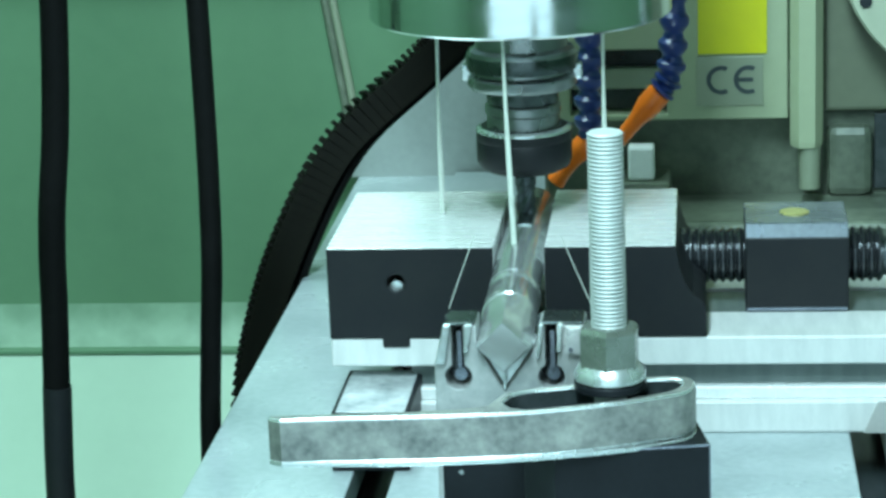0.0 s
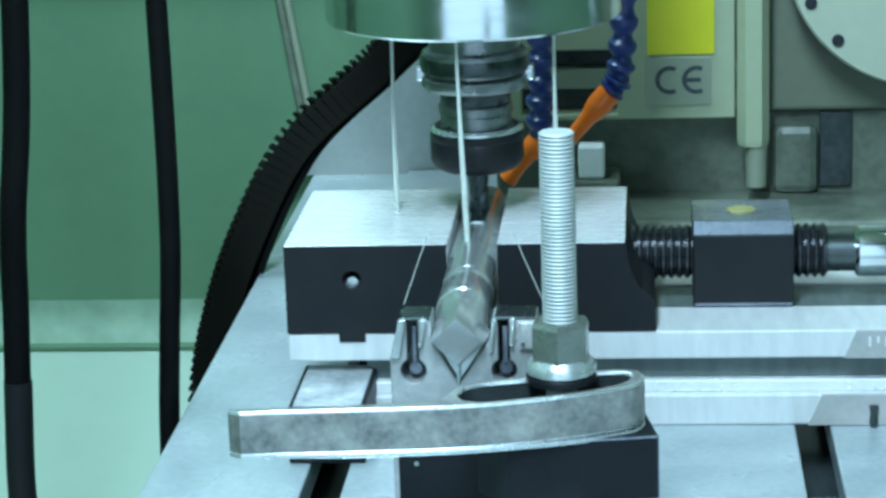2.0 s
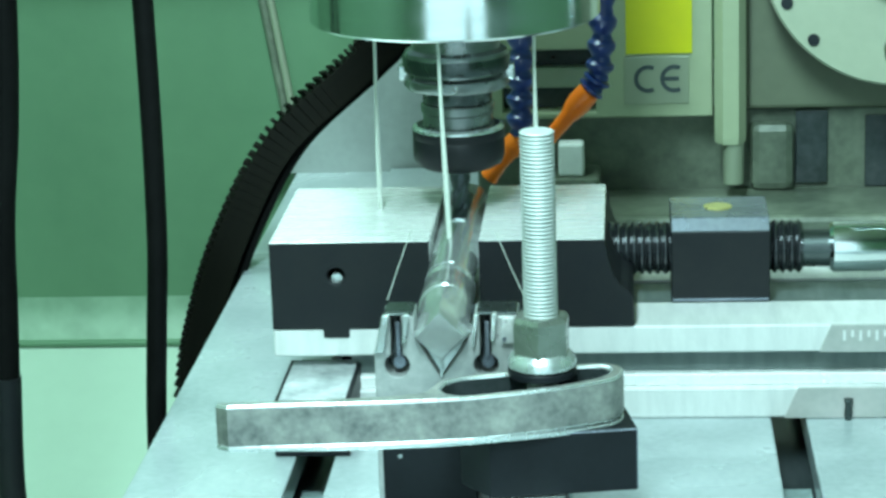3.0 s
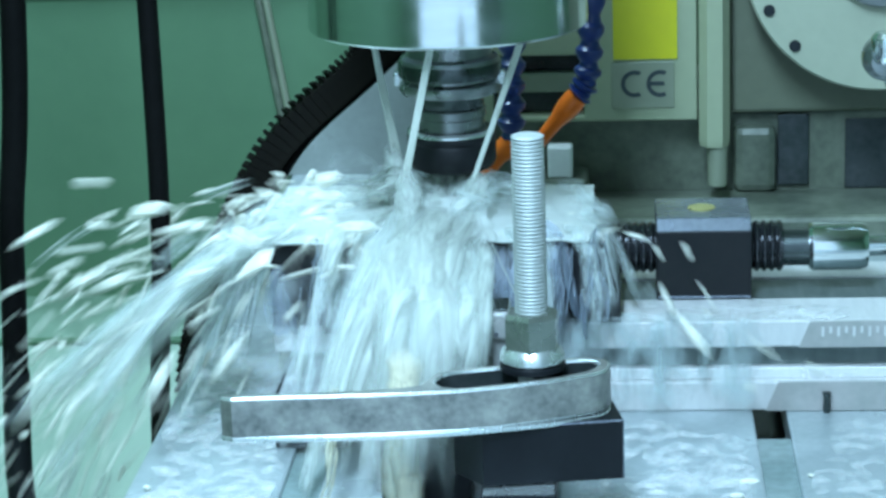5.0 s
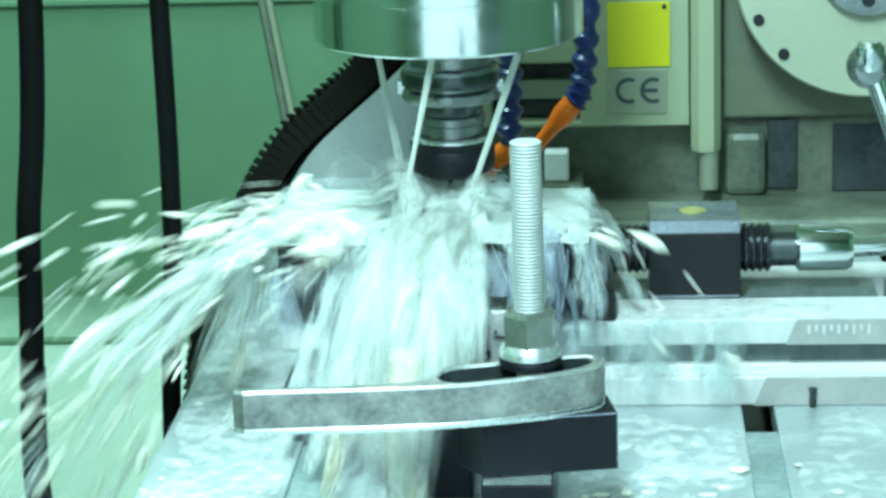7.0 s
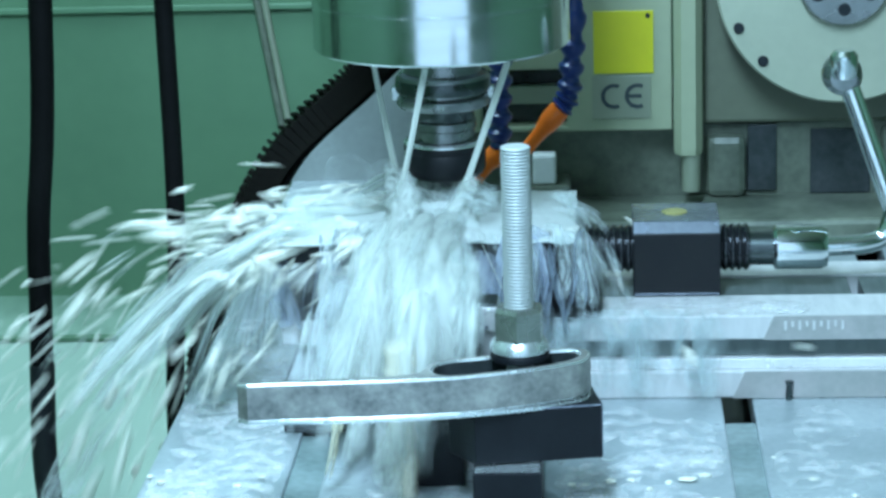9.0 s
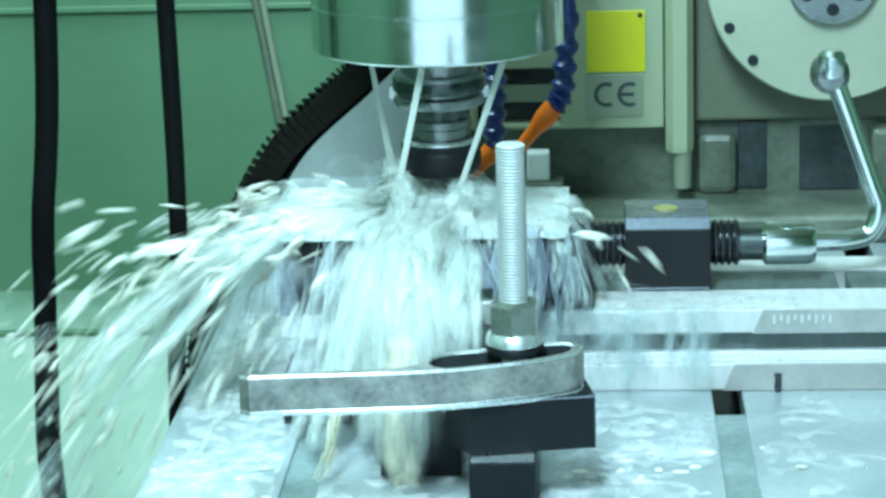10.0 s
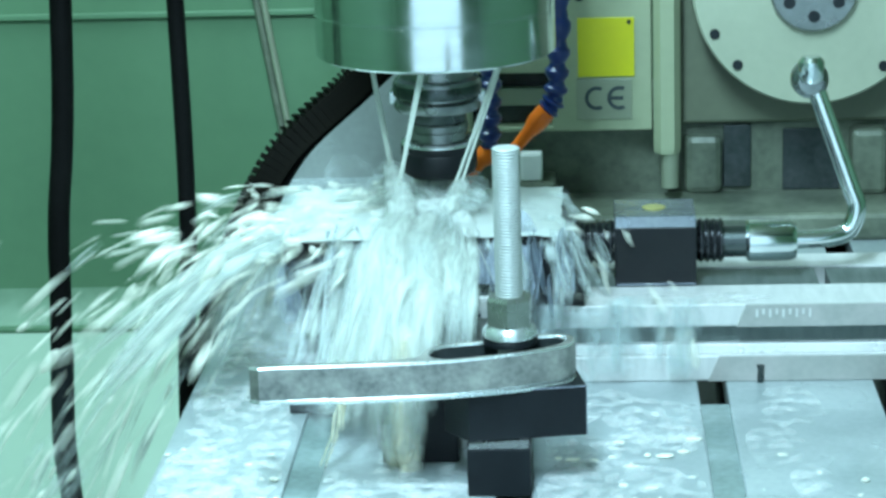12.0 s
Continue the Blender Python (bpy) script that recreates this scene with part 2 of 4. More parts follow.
def tube(points, radius, segs=14, bm=None):
    """A round tube along points; radius is a number or a function of the share of the way."""
    bm = bm or bmesh.new()
    rings, n = [], len(points)
    side = None
    for i, p in enumerate(points):
        d = (points[min(i + 1, n - 1)] - points[max(i - 1, 0)]).normalized()
        side = (side - d * side.dot(d)).normalized() if side else d.orthogonal().normalized()
        other = d.cross(side)
        r = radius(i / (n - 1)) if callable(radius) else radius
        rings.append([bm.verts.new(p + r * (math.cos(a) * side + math.sin(a) * other)) for a in (2 * math.pi * k / segs for k in range(segs))])
    for a, b in zip(rings, rings[1:]):
        for k in range(segs):
            bm.faces.new((a[k], a[(k + 1) % segs], b[(k + 1) % segs], b[k]))
    bm.faces.new(rings[0])
    bm.faces.new(rings[-1])
    return bm


def slab(outline, z0, z1, holes=(), bevel=0.0, bm=None, plane="xy"):
    """A plate with the outline (and holes) in one plane, from z0 to z1 across it."""
    bm = bm or bmesh.new()
    put = {"xy": lambda u, v, w: (u, v, w), "xz": lambda u, v, w: (u, w, v)}[plane]
    edges, loops = [], []
    for loop in (outline, *holes):
        vs = [bm.verts.new(put(u, v, z0)) for u, v in loop]
        edges += [bm.edges.new((a, b)) for a, b in zip(vs, vs[1:] + vs[:1])]
        loops.append(vs)
    fill = bmesh.ops.triangle_fill(bm, use_beauty=True, use_dissolve=False, edges=edges)
    faces = [g for g in fill["geom"] if isinstance(g, bmesh.types.BMFace)]
    new_geom = bmesh.ops.extrude_face_region(bm, geom=faces)["geom"]
    shift = Vector(put(0, 0, z1 - z0))
    for v in new_geom:
        if isinstance(v, bmesh.types.BMVert):
            v.co += shift
    if bevel:
        bmesh.ops.recalc_face_normals(bm, faces=bm.faces[:])
        sharp = [e for e in bm.edges if len(e.link_faces) == 2 and e.calc_face_angle(0) > 1.2]
        bmesh.ops.bevel(bm, geom=sharp, offset=bevel, segments=2, profile=0.5, affect="EDGES")
    return bm


def arc(cx, cy, r, a0, a1, n):
    return [(cx + r * math.cos(radians(a0 + (a1 - a0) * i / n)), cy + r * math.sin(radians(a0 + (a1 - a0) * i / n))) for i in range(n + 1)]


def thread(x0, x1, r, pitch, bm=None, axis="x", at=(0, 0, 0), segs=28, depth=0.16):
    """A screw thread as a row of sharp rings."""
    prof, n = [], max(int((x1 - x0) / pitch), 1)
    step = (x1 - x0) / n
    for i in range(n):
        h = x0 + i * step
        prof += [(r * (1 - depth), h), (r, h + step * 0.4), (r, h + step * 0.6), (r * (1 - depth), h + step * 0.98)]
    return lathe(prof, segs, bm, at, axis)


# ---- the enclosure ----
def enclosure():
    s = dict(kind="structure")
    tagged(part("wall_back", slab([(-0.62, -0.115), (1.2, -0.115), (1.2, 1.35), (-0.62, 1.35)], 0.60, 0.62, plane="xz"), WALL), "dull green painted sheet metal enclosure wall", "wall", **s)
    tagged(part("trim_fold", box(-0.60, 0.09, 0.594, 0.60, 0.138, 0.143, 0.001), WALL), "pressed fold across the green sheet wall", "trim", **s)
    bm = bmesh.new()
    vs = [bm.verts.new(p) for p in ((-0.62, 0.585, -0.14), (1.2, 0.585, -0.14), (-0.62, 0.02, -0.50), (1.2, 0.02, -0.50), (1.2, -1.7, -0.52), (-0.62, -1.7, -0.52))]
    for q in ((0, 1, 3, 2), (2, 3, 4, 5)):
        bm.faces.new([vs[i] for i in q])
    ext = bmesh.ops.extrude_face_region(bm, geom=bm.faces[:])["geom"]
    for v in ext:
        if isinstance(v, bmesh.types.BMVert):
            v.co.z -= 0.015
    tagged(part("floor", bm, PAN), "green sloping chip pan under the table, coloured paler for the light on it", "pan", **s)
    bm = bmesh.new()
    edge = [(0.6000, -0.108), (0.5990, -0.116), (0.5965, -0.124), (0.5925, -0.131), (0.5868, -0.1375), (0.5850, -0.1400), (0.6050, -0.1400), (0.6050, -0.108)]
    rows = [[bm.verts.new((x, y, z)) for y, z in edge] for x in (-0.62, 1.2)]
    for k in range(len(edge)):
        bm.faces.new((rows[0][k], rows[0][(k + 1) % len(edge)], rows[1][(k + 1) % len(edge)], rows[1][k]))
    for row in rows:
        bm.faces.new(row)
    tagged(part("trim_curve", bm, FOLD, smooth=True), "rounded fold between wall and pan, mid green for the gradient of light", "trim", **s)
    tagged(part("trim_lip", box(-0.62, 0.2, 0.578, 0.588, -0.143, -0.139, 0.001), WALL), "dark lip where pan and wall meet", "trim", **s)
    tagged(part("wall_west", box(-0.64, -0.62, -1.7, 0.62, -0.55, 1.35, 0), WALL), "dull green painted side wall", "wall", **s)
    tagged(part("wall_east", box(1.2, 1.22, -1.7, 0.62, -0.55, 1.35, 0), WALL), "dull green painted side wall", "wall", **s)
    # unseen wall, added so the chrome reflects dark sides and a bright opening
    door = [(-0.26, -0.20), (0.66, -0.20), (0.66, 0.92), (-0.26, 0.92)]
    tagged(part("wall_front_unseen", slab([(-0.62, -0.52), (1.2, -0.52), (1.2, 1.30), (-0.62, 1.30)], -1.06, -1.04, [door], plane="xz"), WALL), "unseen green front wall with a wide opening, added for the reflections", "wall", **s)
    tagged(part("ceiling", box(-0.62, 1.2, -1.06, 0.60, 1.30, 1.32, 0), PANEL), "painted sheet metal enclosure roof", "ceiling", **s)


def machine_table():
    t = thing("machine_table", "wet pale steel machine table with three T-slots", "table")
    cuts = [(-0.063, 0.017), (0.037, 0.140), (0.160, 0.263), (0.281, 0.375), (0.395, 0.80)]
    for a, b in cuts:
        part("slab", box(a, b, -0.75, 0.62, -0.016, 0.0, 0.0012), TABLE, t)
    part("body", box(-0.063, 0.80, -0.75, 0.62, -0.07, -0.03, 0.002), TABLE, t)
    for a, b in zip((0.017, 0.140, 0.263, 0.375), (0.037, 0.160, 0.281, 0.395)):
        # floor and webs coloured dark for the shade down in the slot
        part("slot_wall", box(a - 0.008, b + 0.008, -0.749, 0.619, -0.0302, -0.028, 0), SLOT, t, "T-slot floor, coloured dark for the shade in it")
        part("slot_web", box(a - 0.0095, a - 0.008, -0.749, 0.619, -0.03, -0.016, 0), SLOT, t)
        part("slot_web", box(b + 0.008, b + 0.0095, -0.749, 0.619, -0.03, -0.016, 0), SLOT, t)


# ---- the vise ----
def vise():
    v = thing("machine_vise", "large precision machine vise, black jaws with bright ground tops", "vise")
    part("lower_plate", box(0.036, 0.62, 0.0, 0.112, 0.0, 0.017, 0.0012), BASE_STEEL, v)
    part("lower_rib", box(0.04, 0.62, 0.004, 0.108, 0.017, 0.0235, 0.0008), GROUND_STEEL, v)
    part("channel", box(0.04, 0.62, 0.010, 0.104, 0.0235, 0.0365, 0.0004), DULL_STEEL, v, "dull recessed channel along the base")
    part("base_rail", box(0.0, 0.62, 0.0, 0.043, 0.0365, 0.0515, 0.001), BASE_STEEL, v, "pale machined guide rail")
    part("base_rail", box(0.0, 0.62, 0.086, 0.116, 0.0365, 0.0515, 0.001), BASE_STEEL, v, "pale machined guide rail")
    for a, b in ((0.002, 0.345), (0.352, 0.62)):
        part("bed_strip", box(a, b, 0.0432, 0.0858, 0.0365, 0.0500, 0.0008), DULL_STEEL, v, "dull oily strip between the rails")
    # fixed jaw, with its key slot and a hole through the cheek
    def jaw(outline, holes, name):
        bm = slab(outline, -0.001, 0.1165, holes, 0.0008, plane="xz")
        bm.normal_update()
        for f in bm.faces:
            if f.normal.length and abs(f.normal.z) > 0.9 and f.calc_center_median().z > 0.097:
                f.material_index = 1
            if f.normal.length and abs(f.normal.x) > 0.9 and 0.084 < f.calc_center_median().x < 0.112:
                f.material_index = 1
        return part(name, bm, [BLACKENED, GROUND_STEEL], v)
    z0, z1 = 0.0518, 0.0995
    hole = arc(0.035, 0.081, 0.0046, 0, 345, 22)
    jaw([(0.0, z0), (0.027, z0), (0.027, z0 - 0.005), (0.041, z0 - 0.005), (0.041, z0), (0.085, z0), (0.085, z1), (0.0, z1)], [hole], "fixed_jaw")
    jaw([(0.1105, z0), (0.1915, z0), (0.1912, 0.068), (0.189, 0.0708), (0.185, 0.0738), (0.181, 0.080), (0.1785, 0.088), (0.1765, z1), (0.1105, z1)], [], "moving_jaw")
    # bright disc set low in the hole for the light caught inside
    part("hole_glint", lathe([(0.0030, 0.004), (0.0034, 0.005), (0.0034, 0.016)], 20, at=(0.0348, 0, 0.0781), axis="y"), EDGE, v)
    sy, sz = 0.068, 0.0752
    part("screw", thread(0.177, 0.2835, 0.0147, 0.0042, at=(0, sy, sz), depth=0.11), OILED, v, "dark oily screw spindle", True)
    part("screw_shank", lathe([(0.0106, 0.2835), (0.0106, 0.30)], 28, at=(0, sy, sz - 0.001), axis="x"), DARK_METAL, v, smooth=True)
    nb = box(0.2118, 0.2646, 0.041, 0.0915, 0.0518, 0.0975, 0.0)
    edges = [e for e in nb.edges if all(x.co.z > 0.097 and x.co.y < 0.05 for x in e.verts)]
    bmesh.ops.bevel(nb, geom=edges, offset=0.0065, segments=1, affect="EDGES")
    bmesh.ops.bevel(nb, geom=nb.edges[:], offset=0.0006, segments=1, affect="EDGES")
    nb.normal_update()
    # top and chamfer get a paler metal for the bluish light on them
    for f in nb.faces:
        if f.calc_center_median().z > 0.0935 and f.normal.z > 0.4:
            f.material_index = 1
    block = part("nut_block", nb, [BLACKENED, GUNMETAL], v, "black nut block, its chamfered top coloured paler as if lit")
    part("plug", lathe([(0.0078, 0.0975), (0.0078, 0.0981), (0.0068, 0.0984)], 28, at=(0.2378, 0.069, 0)), BRASS, block, "small brass oil plug")
    part("oil_groove", box(0.2124, 0.2640, 0.0403, 0.0412, 0.0525, 0.0540, 0.0002), GUNMETAL, block)
    # hexagon collar and the cranked handle
    part("collar", lathe([(0.0118, 0.298), (0.0138, 0.3), (0.0138, 0.327), (0.012, 0.331), (0.009, 0.331)], 32, at=(0, sy, 0.0745), axis="x"), CHROME, v, "bright turned drive collar", True)
    path = smooth_path([(0.331, sy, 0.0745), (0.352, 0.070, 0.075), (0.366, 0.073, 0.079), (0.3715, 0.075, 0.094), (0.366, 0.077, 0.112), (0.342, 0.086, 0.180)], 40)
    crank = part("crank", tube(path, 0.0062, 18), CHROME, v, "bent bright steel crank handle", True)
    part("knob", lathe([(0.0, -0.012), (0.008, -0.0115), (0.0118, -0.007), (0.0125, 0.0), (0.0118, 0.008), (0.009, 0.0115), (0.0, 0.012)], 28, at=(0.341, 0.089, 0.178), axis="y", cap=False), HUB, crank, smooth=True)
    part("grip", lathe([(0.0065, -0.008), (0.0085, -0.004), (0.0085, 0.006), (0.006, 0.009)], 24, at=(0.341, 0.078, 0.186)), CHROME, crank, smooth=True)
    part("scale_plate", slab([(0.288, 0.0368), (0.62, 0.0368), (0.62, 0.0512), (0.294, 0.0512)], -0.002, 0.0005, plane="xz"), WORN_PLATE, v, "pale plate with a worn scale on the rail front")
    for k in range(9):
        part("scale_mark", box(0.300 + k * 0.0042, 0.3014 + k * 0.0042, -0.0022, -0.001, 0.0430 + 0.002 * (k % 2), 0.0485, 0), BASE_STEEL, v)
    part("lower_scale", slab([(0.270, 0.0005), (0.62, 0.0005), (0.62, 0.0168), (0.277, 0.0168)], -0.002, 0.0005, plane="xz"), WORN_PLATE, v, "pale bevelled end of the lower plate")
    part("pin", lathe([(0.0018, 0.0), (0.0022, 0.004), (0.0016, 0.008), (0.0026, 0.0115), (0.0, 0.012)], 14, at=(0.303, -0.004, 0.0), cap=False), DARK_METAL, v, smooth=True)


def slot_block():
    b = thing("clamp_claw", "low black clamp claw with a shiny wet top, beside the vise", "clamp")
    part("body", box(0.006, 0.045, -0.055, 0.018, 0.0, 0.029, 0.0012, top=1), [BLACK_BLOCK, BLACK_BLOCK], b)
    # pale sheet laid on the black body; the wet reflection is its colour
    part("top_plate", slab([(0.0085, -0.051), (0.043, -0.051), (0.043, 0.014), (0.0085, 0.014)], 0.029, 0.0298, bevel=0.0002), material("wet_top_reflection", (0.68, 0.70, 0.71), 0.12, 0.5, (0.3, 0.33, 0.35), 200, 60, 0.5, 0.05), b, "thin sheet coloured pale for the reflection on the wet top")


def v_block():
    b = thing("v_block", "scuffed steel V-block with two keyhole slots", "block", at=(0.0025, -0.04, 0.0115))
    def keyhole(cx, cz, r, w, top):
        return [(cx - w, top)] + arc(cx, cz, r, 180 - 62, 360 + 62, 20) + [(cx + w, top)]
    top = 0.0838
    left, right = keyhole(0.0753, 0.0592, 0.0060, 0.0026, top), keyhole(0.1181, 0.0589, 0.0060, 0.0026, top)
    outline = [(0.0640, -0.0115), (0.136, -0.0115), (0.136, 0.060), (0.1335, top)] + right[::-1] + [(0.1128, top), (0.1118, 0.0745), (0.0966, 0.0525), (0.0840, 0.0745), (0.0838, top)] + left[::-1] + [(0.0705, top), (0.0688, 0.075), (0.0644, 0.066)]
    part("body", slab(outline, -0.080, -0.058, bevel=0.0007, plane="xz"), VBLOCK, b)
    part("vee_face", slab([(0.0966, 0.0530), (0.1112, 0.0745), (0.0966, 0.0835), (0.0846, 0.0745)], -0.0770, -0.064, bevel=0.0005, plane="xz"), WORK, b, "bright ground V face")
    part("seam", box(0.0959, 0.0972, -0.0806, -0.0765, 0.0530, 0.0625, 0.0003), EDGE, b)
    for x in (0.0753, 0.1181):
        # dark filling that stands for the shade deep in the keyhole
        part("slot_shade", box(x - 0.007, x + 0.007, -0.0640, -0.0585, 0.051, 0.083, 0), SLOT, b, "dark sheet for the shade inside the keyhole slot")
        part("pin", lathe([(0.0030, -0.0755), (0.0030, -0.064)], 20, at=(x + 0.0008, 0, 0.0592), axis="y"), GUNMETAL, b, smooth=True)
        part("spring_bar", box(x - 0.0006, x + 0.0016, -0.0765, -0.066, 0.062, 0.0800, 0.0004), GUNMETAL, b)
    # bright clips hooked over the slot edges, joined by a bar along the top
    for outline, z in (([(0.0650, 0.0665), (0.0694, 0.0665), (0.0725, 0.0850), (0.0690, 0.0850)], 0), ([(0.0780, 0.0715), (0.0800, 0.0715), (0.0822, 0.0852), (0.0793, 0.0852)], 0), ([(0.1206, 0.0720), (0.1228, 0.0720), (0.1240, 0.0855), (0.1215, 0.0855)], 0), ([(0.1113, 0.0690), (0.1128, 0.0690), (0.1150, 0.0850), (0.1130, 0.0850)], 0)):
        part("clip", slab(outline, -0.0830, -0.0795, bevel=0.0005, plane="xz"), EDGE, b, "bright spring clip")
    for a, c in ((0.0700, 0.0835), (0.1140, 0.1330)):
        part("top_bar", box(a, c, -0.0800, -0.0600, 0.0839, 0.0852, 0.0006), DARK_METAL, b)
    part("lug", box(0.1255, 0.1325, -0.0825, -0.0798, 0.0700, 0.0835, 0.0008), VBLOCK, b)
    part("rivet", lathe([(0.0011, -0.0832), (0.0011, -0.0822)], 12, at=(0.1272, 0, 0.0728), axis="y"), GUNMETAL, b)


def workpiece():
    w = thing("workpiece", "bright turned steel bar with a square end, clamped in the vise", "workpiece")
    bm, rings, segs = bmesh.new(), [], 48
    # (along, size, how round: 0 square on its corner, 1 round)
    for y, R, k in ((-0.1275, 0.0116, 0), (-0.1262, 0.0126, 0), (-0.112, 0.0128, 0.0), (-0.104, 0.0130, 0.35), (-0.094, 0.0130, 0.75), (-0.084, 0.0129, 1)):
        ring = []
        for i in range(segs):
            a = 2 * math.pi * i / segs
            c, q = math.cos(a), math.sin(a)
            r = R * (k + (1 - k) / (abs(c) + abs(q)))
            ring.append(bm.verts.new((0.0992 + r * c, y, 0.0872 + r * q)))
        rings.append(ring)
    for a, b in zip(rings, rings[1:]):
        for i in range(segs):
            bm.faces.new((a[i], a[(i + 1) % segs], b[(i + 1) % segs], b[i]))
    bm.faces.new(rings[0])
    bm.faces.new(rings[-1])
    part("square_end", bm, WORK, w, "square milled end of the bar", True)
    part("collar", lathe([(0.0124, -0.084), (0.0131, -0.0835), (0.0131, -0.056), (0.0127, -0.0552), (0.0127, -0.0535), (0.0131, -0.0527), (0.0131, -0.046), (0.0122, -0.042)], 48, at=(0.0987, 0, 0.0874), axis="y"), WORK, w, smooth=True)
    part("shaft", lathe([(0.0122, -0.042), (0.0122, -0.012), (0.0125, -0.010), (0.0125, 0.120), (0.0116, 0.122)], 48, at=(0.0978, 0, 0.0878), axis="y"), WORK, w, smooth=True)
    part("pocket", box(0.0935, 0.1025, 0.040, 0.095, 0.0985, 0.1008, 0.0006), DARK_METAL, w, "freshly milled flat")


# ---- clamping gear in front ----
def strap_clamp():
    s = thing("strap_clamp", "worn grey forged strap clamp with a long open slot", "clamp")
    front = [(0.0028, -0.1985), (0.0036, -0.1992)] + [(p.x, p.y) for p in smooth_path([(0.0085, -0.2022, 0), (0.060, -0.2012, 0), (0.110, -0.196, 0), (0.150, -0.1865, 0), (0.176, -0.1765, 0), (0.1835, -0.1705, 0), (0.1862, -0.163, 0)], 30)]
    rear = [(p.x, p.y) for p in smooth_path([(0.186, -0.158, 0), (0.183, -0.1525, 0), (0.176, -0.1500, 0), (0.166, -0.1505, 0), (0.150, -0.1545, 0), (0.1326, -0.1582, 0), (0.120, -0.1608, 0), (0.110, -0.1635, 0), (0.1022, -0.1700, 0), (0.0982, -0.180, 0), (0.094, -0.1870, 0), (0.0767, -0.1915, 0), (0.052, -0.1945, 0), (0.027, -0.1955, 0), (0.0028, -0.1955, 0)], 48)]
    slot = [(p.x, p.y) for p in smooth_path([(0.107, -0.1885, 0), (0.1035, -0.182, 0), (0.1055, -0.1735, 0), (0.1110, -0.1680, 0), (0.120, -0.1650, 0), (0.1328, -0.1624, 0), (0.150, -0.1584, 0), (0.164, -0.1548, 0), (0.173, -0.1540, 0), (0.1788, -0.1570, 0), (0.1798, -0.1625, 0), (0.1755, -0.1695, 0), (0.165, -0.1760, 0), (0.150, -0.1818, 0), (0.127, -0.1882, 0), (0.114, -0.1908, 0)], 56)]
    bm = slab(front + rear, 0.0595, 0.0800, [slot], 0.0013)
    # the finger bends down a little towards its tip
    for v in bm.verts:
        if v.co.x < 0.07:
            v.co.z -= 0.0012 * ((0.07 - v.co.x) / 0.07) ** 2
        if v.co.x > 0.12:
            v.co.z += 0.0012 * (v.co.x - 0.12) / 0.06
    bm.normal_update()
    for f in bm.faces:
        mid = f.calc_center_median()
        if abs(f.normal.z) < 0.25 and min((mid.x - u) ** 2 + (mid.y - v) ** 2 for u, v in slot) < 1.2e-5:
            f.material_index = 2
        if f.calc_area() < 4e-5 and 0.25 < abs(f.normal.z) < 0.95:
            f.material_index = 1
    part("body", bm, [CAST, EDGE, SLOT], s)
    # bright lip added for the table's reflection along the strap's lower edge
    low = [(x, y - 0.0011) for x, y in front]
    part("lower_lip", slab(low + rear, 0.0578, 0.0600, [slot], 0.0005), EDGE, s, "lip under the strap, bright for the table's reflection")
    return s


def stud_and_nut():
    x, y = 0.149, -0.166
    st = thing("threaded_stud", "zinc plated threaded stud standing in the T-slot", "stud", at=(x, y, 0))
    part("thread", thread(0.080, 0.1955, 0.0079, 0.0018, axis="z", segs=26, depth=0.10), ZINC, st)
    part("shank", lathe([(0.0070, -0.02), (0.0070, 0.0805)], 24), ZINC, st)
    part("foot", box(-0.012, 0.012, -0.014, 0.014, -0.028, -0.017, 0.001), SLOT, st)
    n = thing("flange_nut", "oily grey hexagon nut with a round flange", "nut", at=(x, y, 0))
    hexa = bmesh.new()
    prof = [(0.0115, 0.0905), (0.0138, 0.0915), (0.0138, 0.1075), (0.0122, 0.1095), (0.0085, 0.1098)]
    lathe(prof, 6, hexa)
    bmesh.ops.rotate(hexa, verts=hexa.verts[:], cent=(0, 0, 0), matrix=Matrix.Rotation(radians(26), 3, "Z"))
    part("hexagon", hexa, NUT, n)
    part("flange", lathe([(0.0128, 0.0925), (0.0148, 0.0905), (0.0158, 0.0885), (0.0158, 0.0862), (0.0140, 0.0852)], 44), EDGE, n, "bright round flange", True)
    part("washer", lathe([(0.0150, 0.0852), (0.0158, 0.0845), (0.0158, 0.0818), (0.0150, 0.0812)], 44), BLACK_BLOCK, n, "dark hardened washer", True)


def step_blocks():
    m = pose(0.1555, -0.1665, 0, 0, 0, 11)
    s = thing("step_block", "black steel step block under the strap clamp", "block")
    s.matrix_basis = m
    bm = slab([(-0.034, -0.017), (0.034, -0.019), (0.034, 0.017), (-0.028, 0.017), (-0.045, 0.006)], 0.0292, 0.0592, bevel=0.0009)
    bm.normal_update()
    for f in bm.faces:
        if f.calc_area() < 6e-5 and sum(abs(c) > 0.2 for c in f.normal) > 1 and f.calc_center_median().z > 0.032:
            f.material_index = 1
    part("body", bm, [BLACK_BLOCK, GUNMETAL], s)
    low = thing("riser_block", "small black riser block with a bright top edge", "block")
    part("body", box(0.124, 0.160, -0.199, -0.150, 0.0, 0.0285, 0.001, top=1), [BLACK_BLOCK, EDGE], low)
    st = thing("stop_block", "square black stop block standing before the V-block", "block")
    part("body", box(0.0715, 0.1165, -0.1436, -0.1225, 0.0, 0.0450, 0.001), BLACK_BLOCK, st)
    part("pin", lathe([(0.0012, -0.1446), (0.0012, -0.1430)], 12, at=(0.0800, 0, 0.0335), axis="y"), HUB, st)


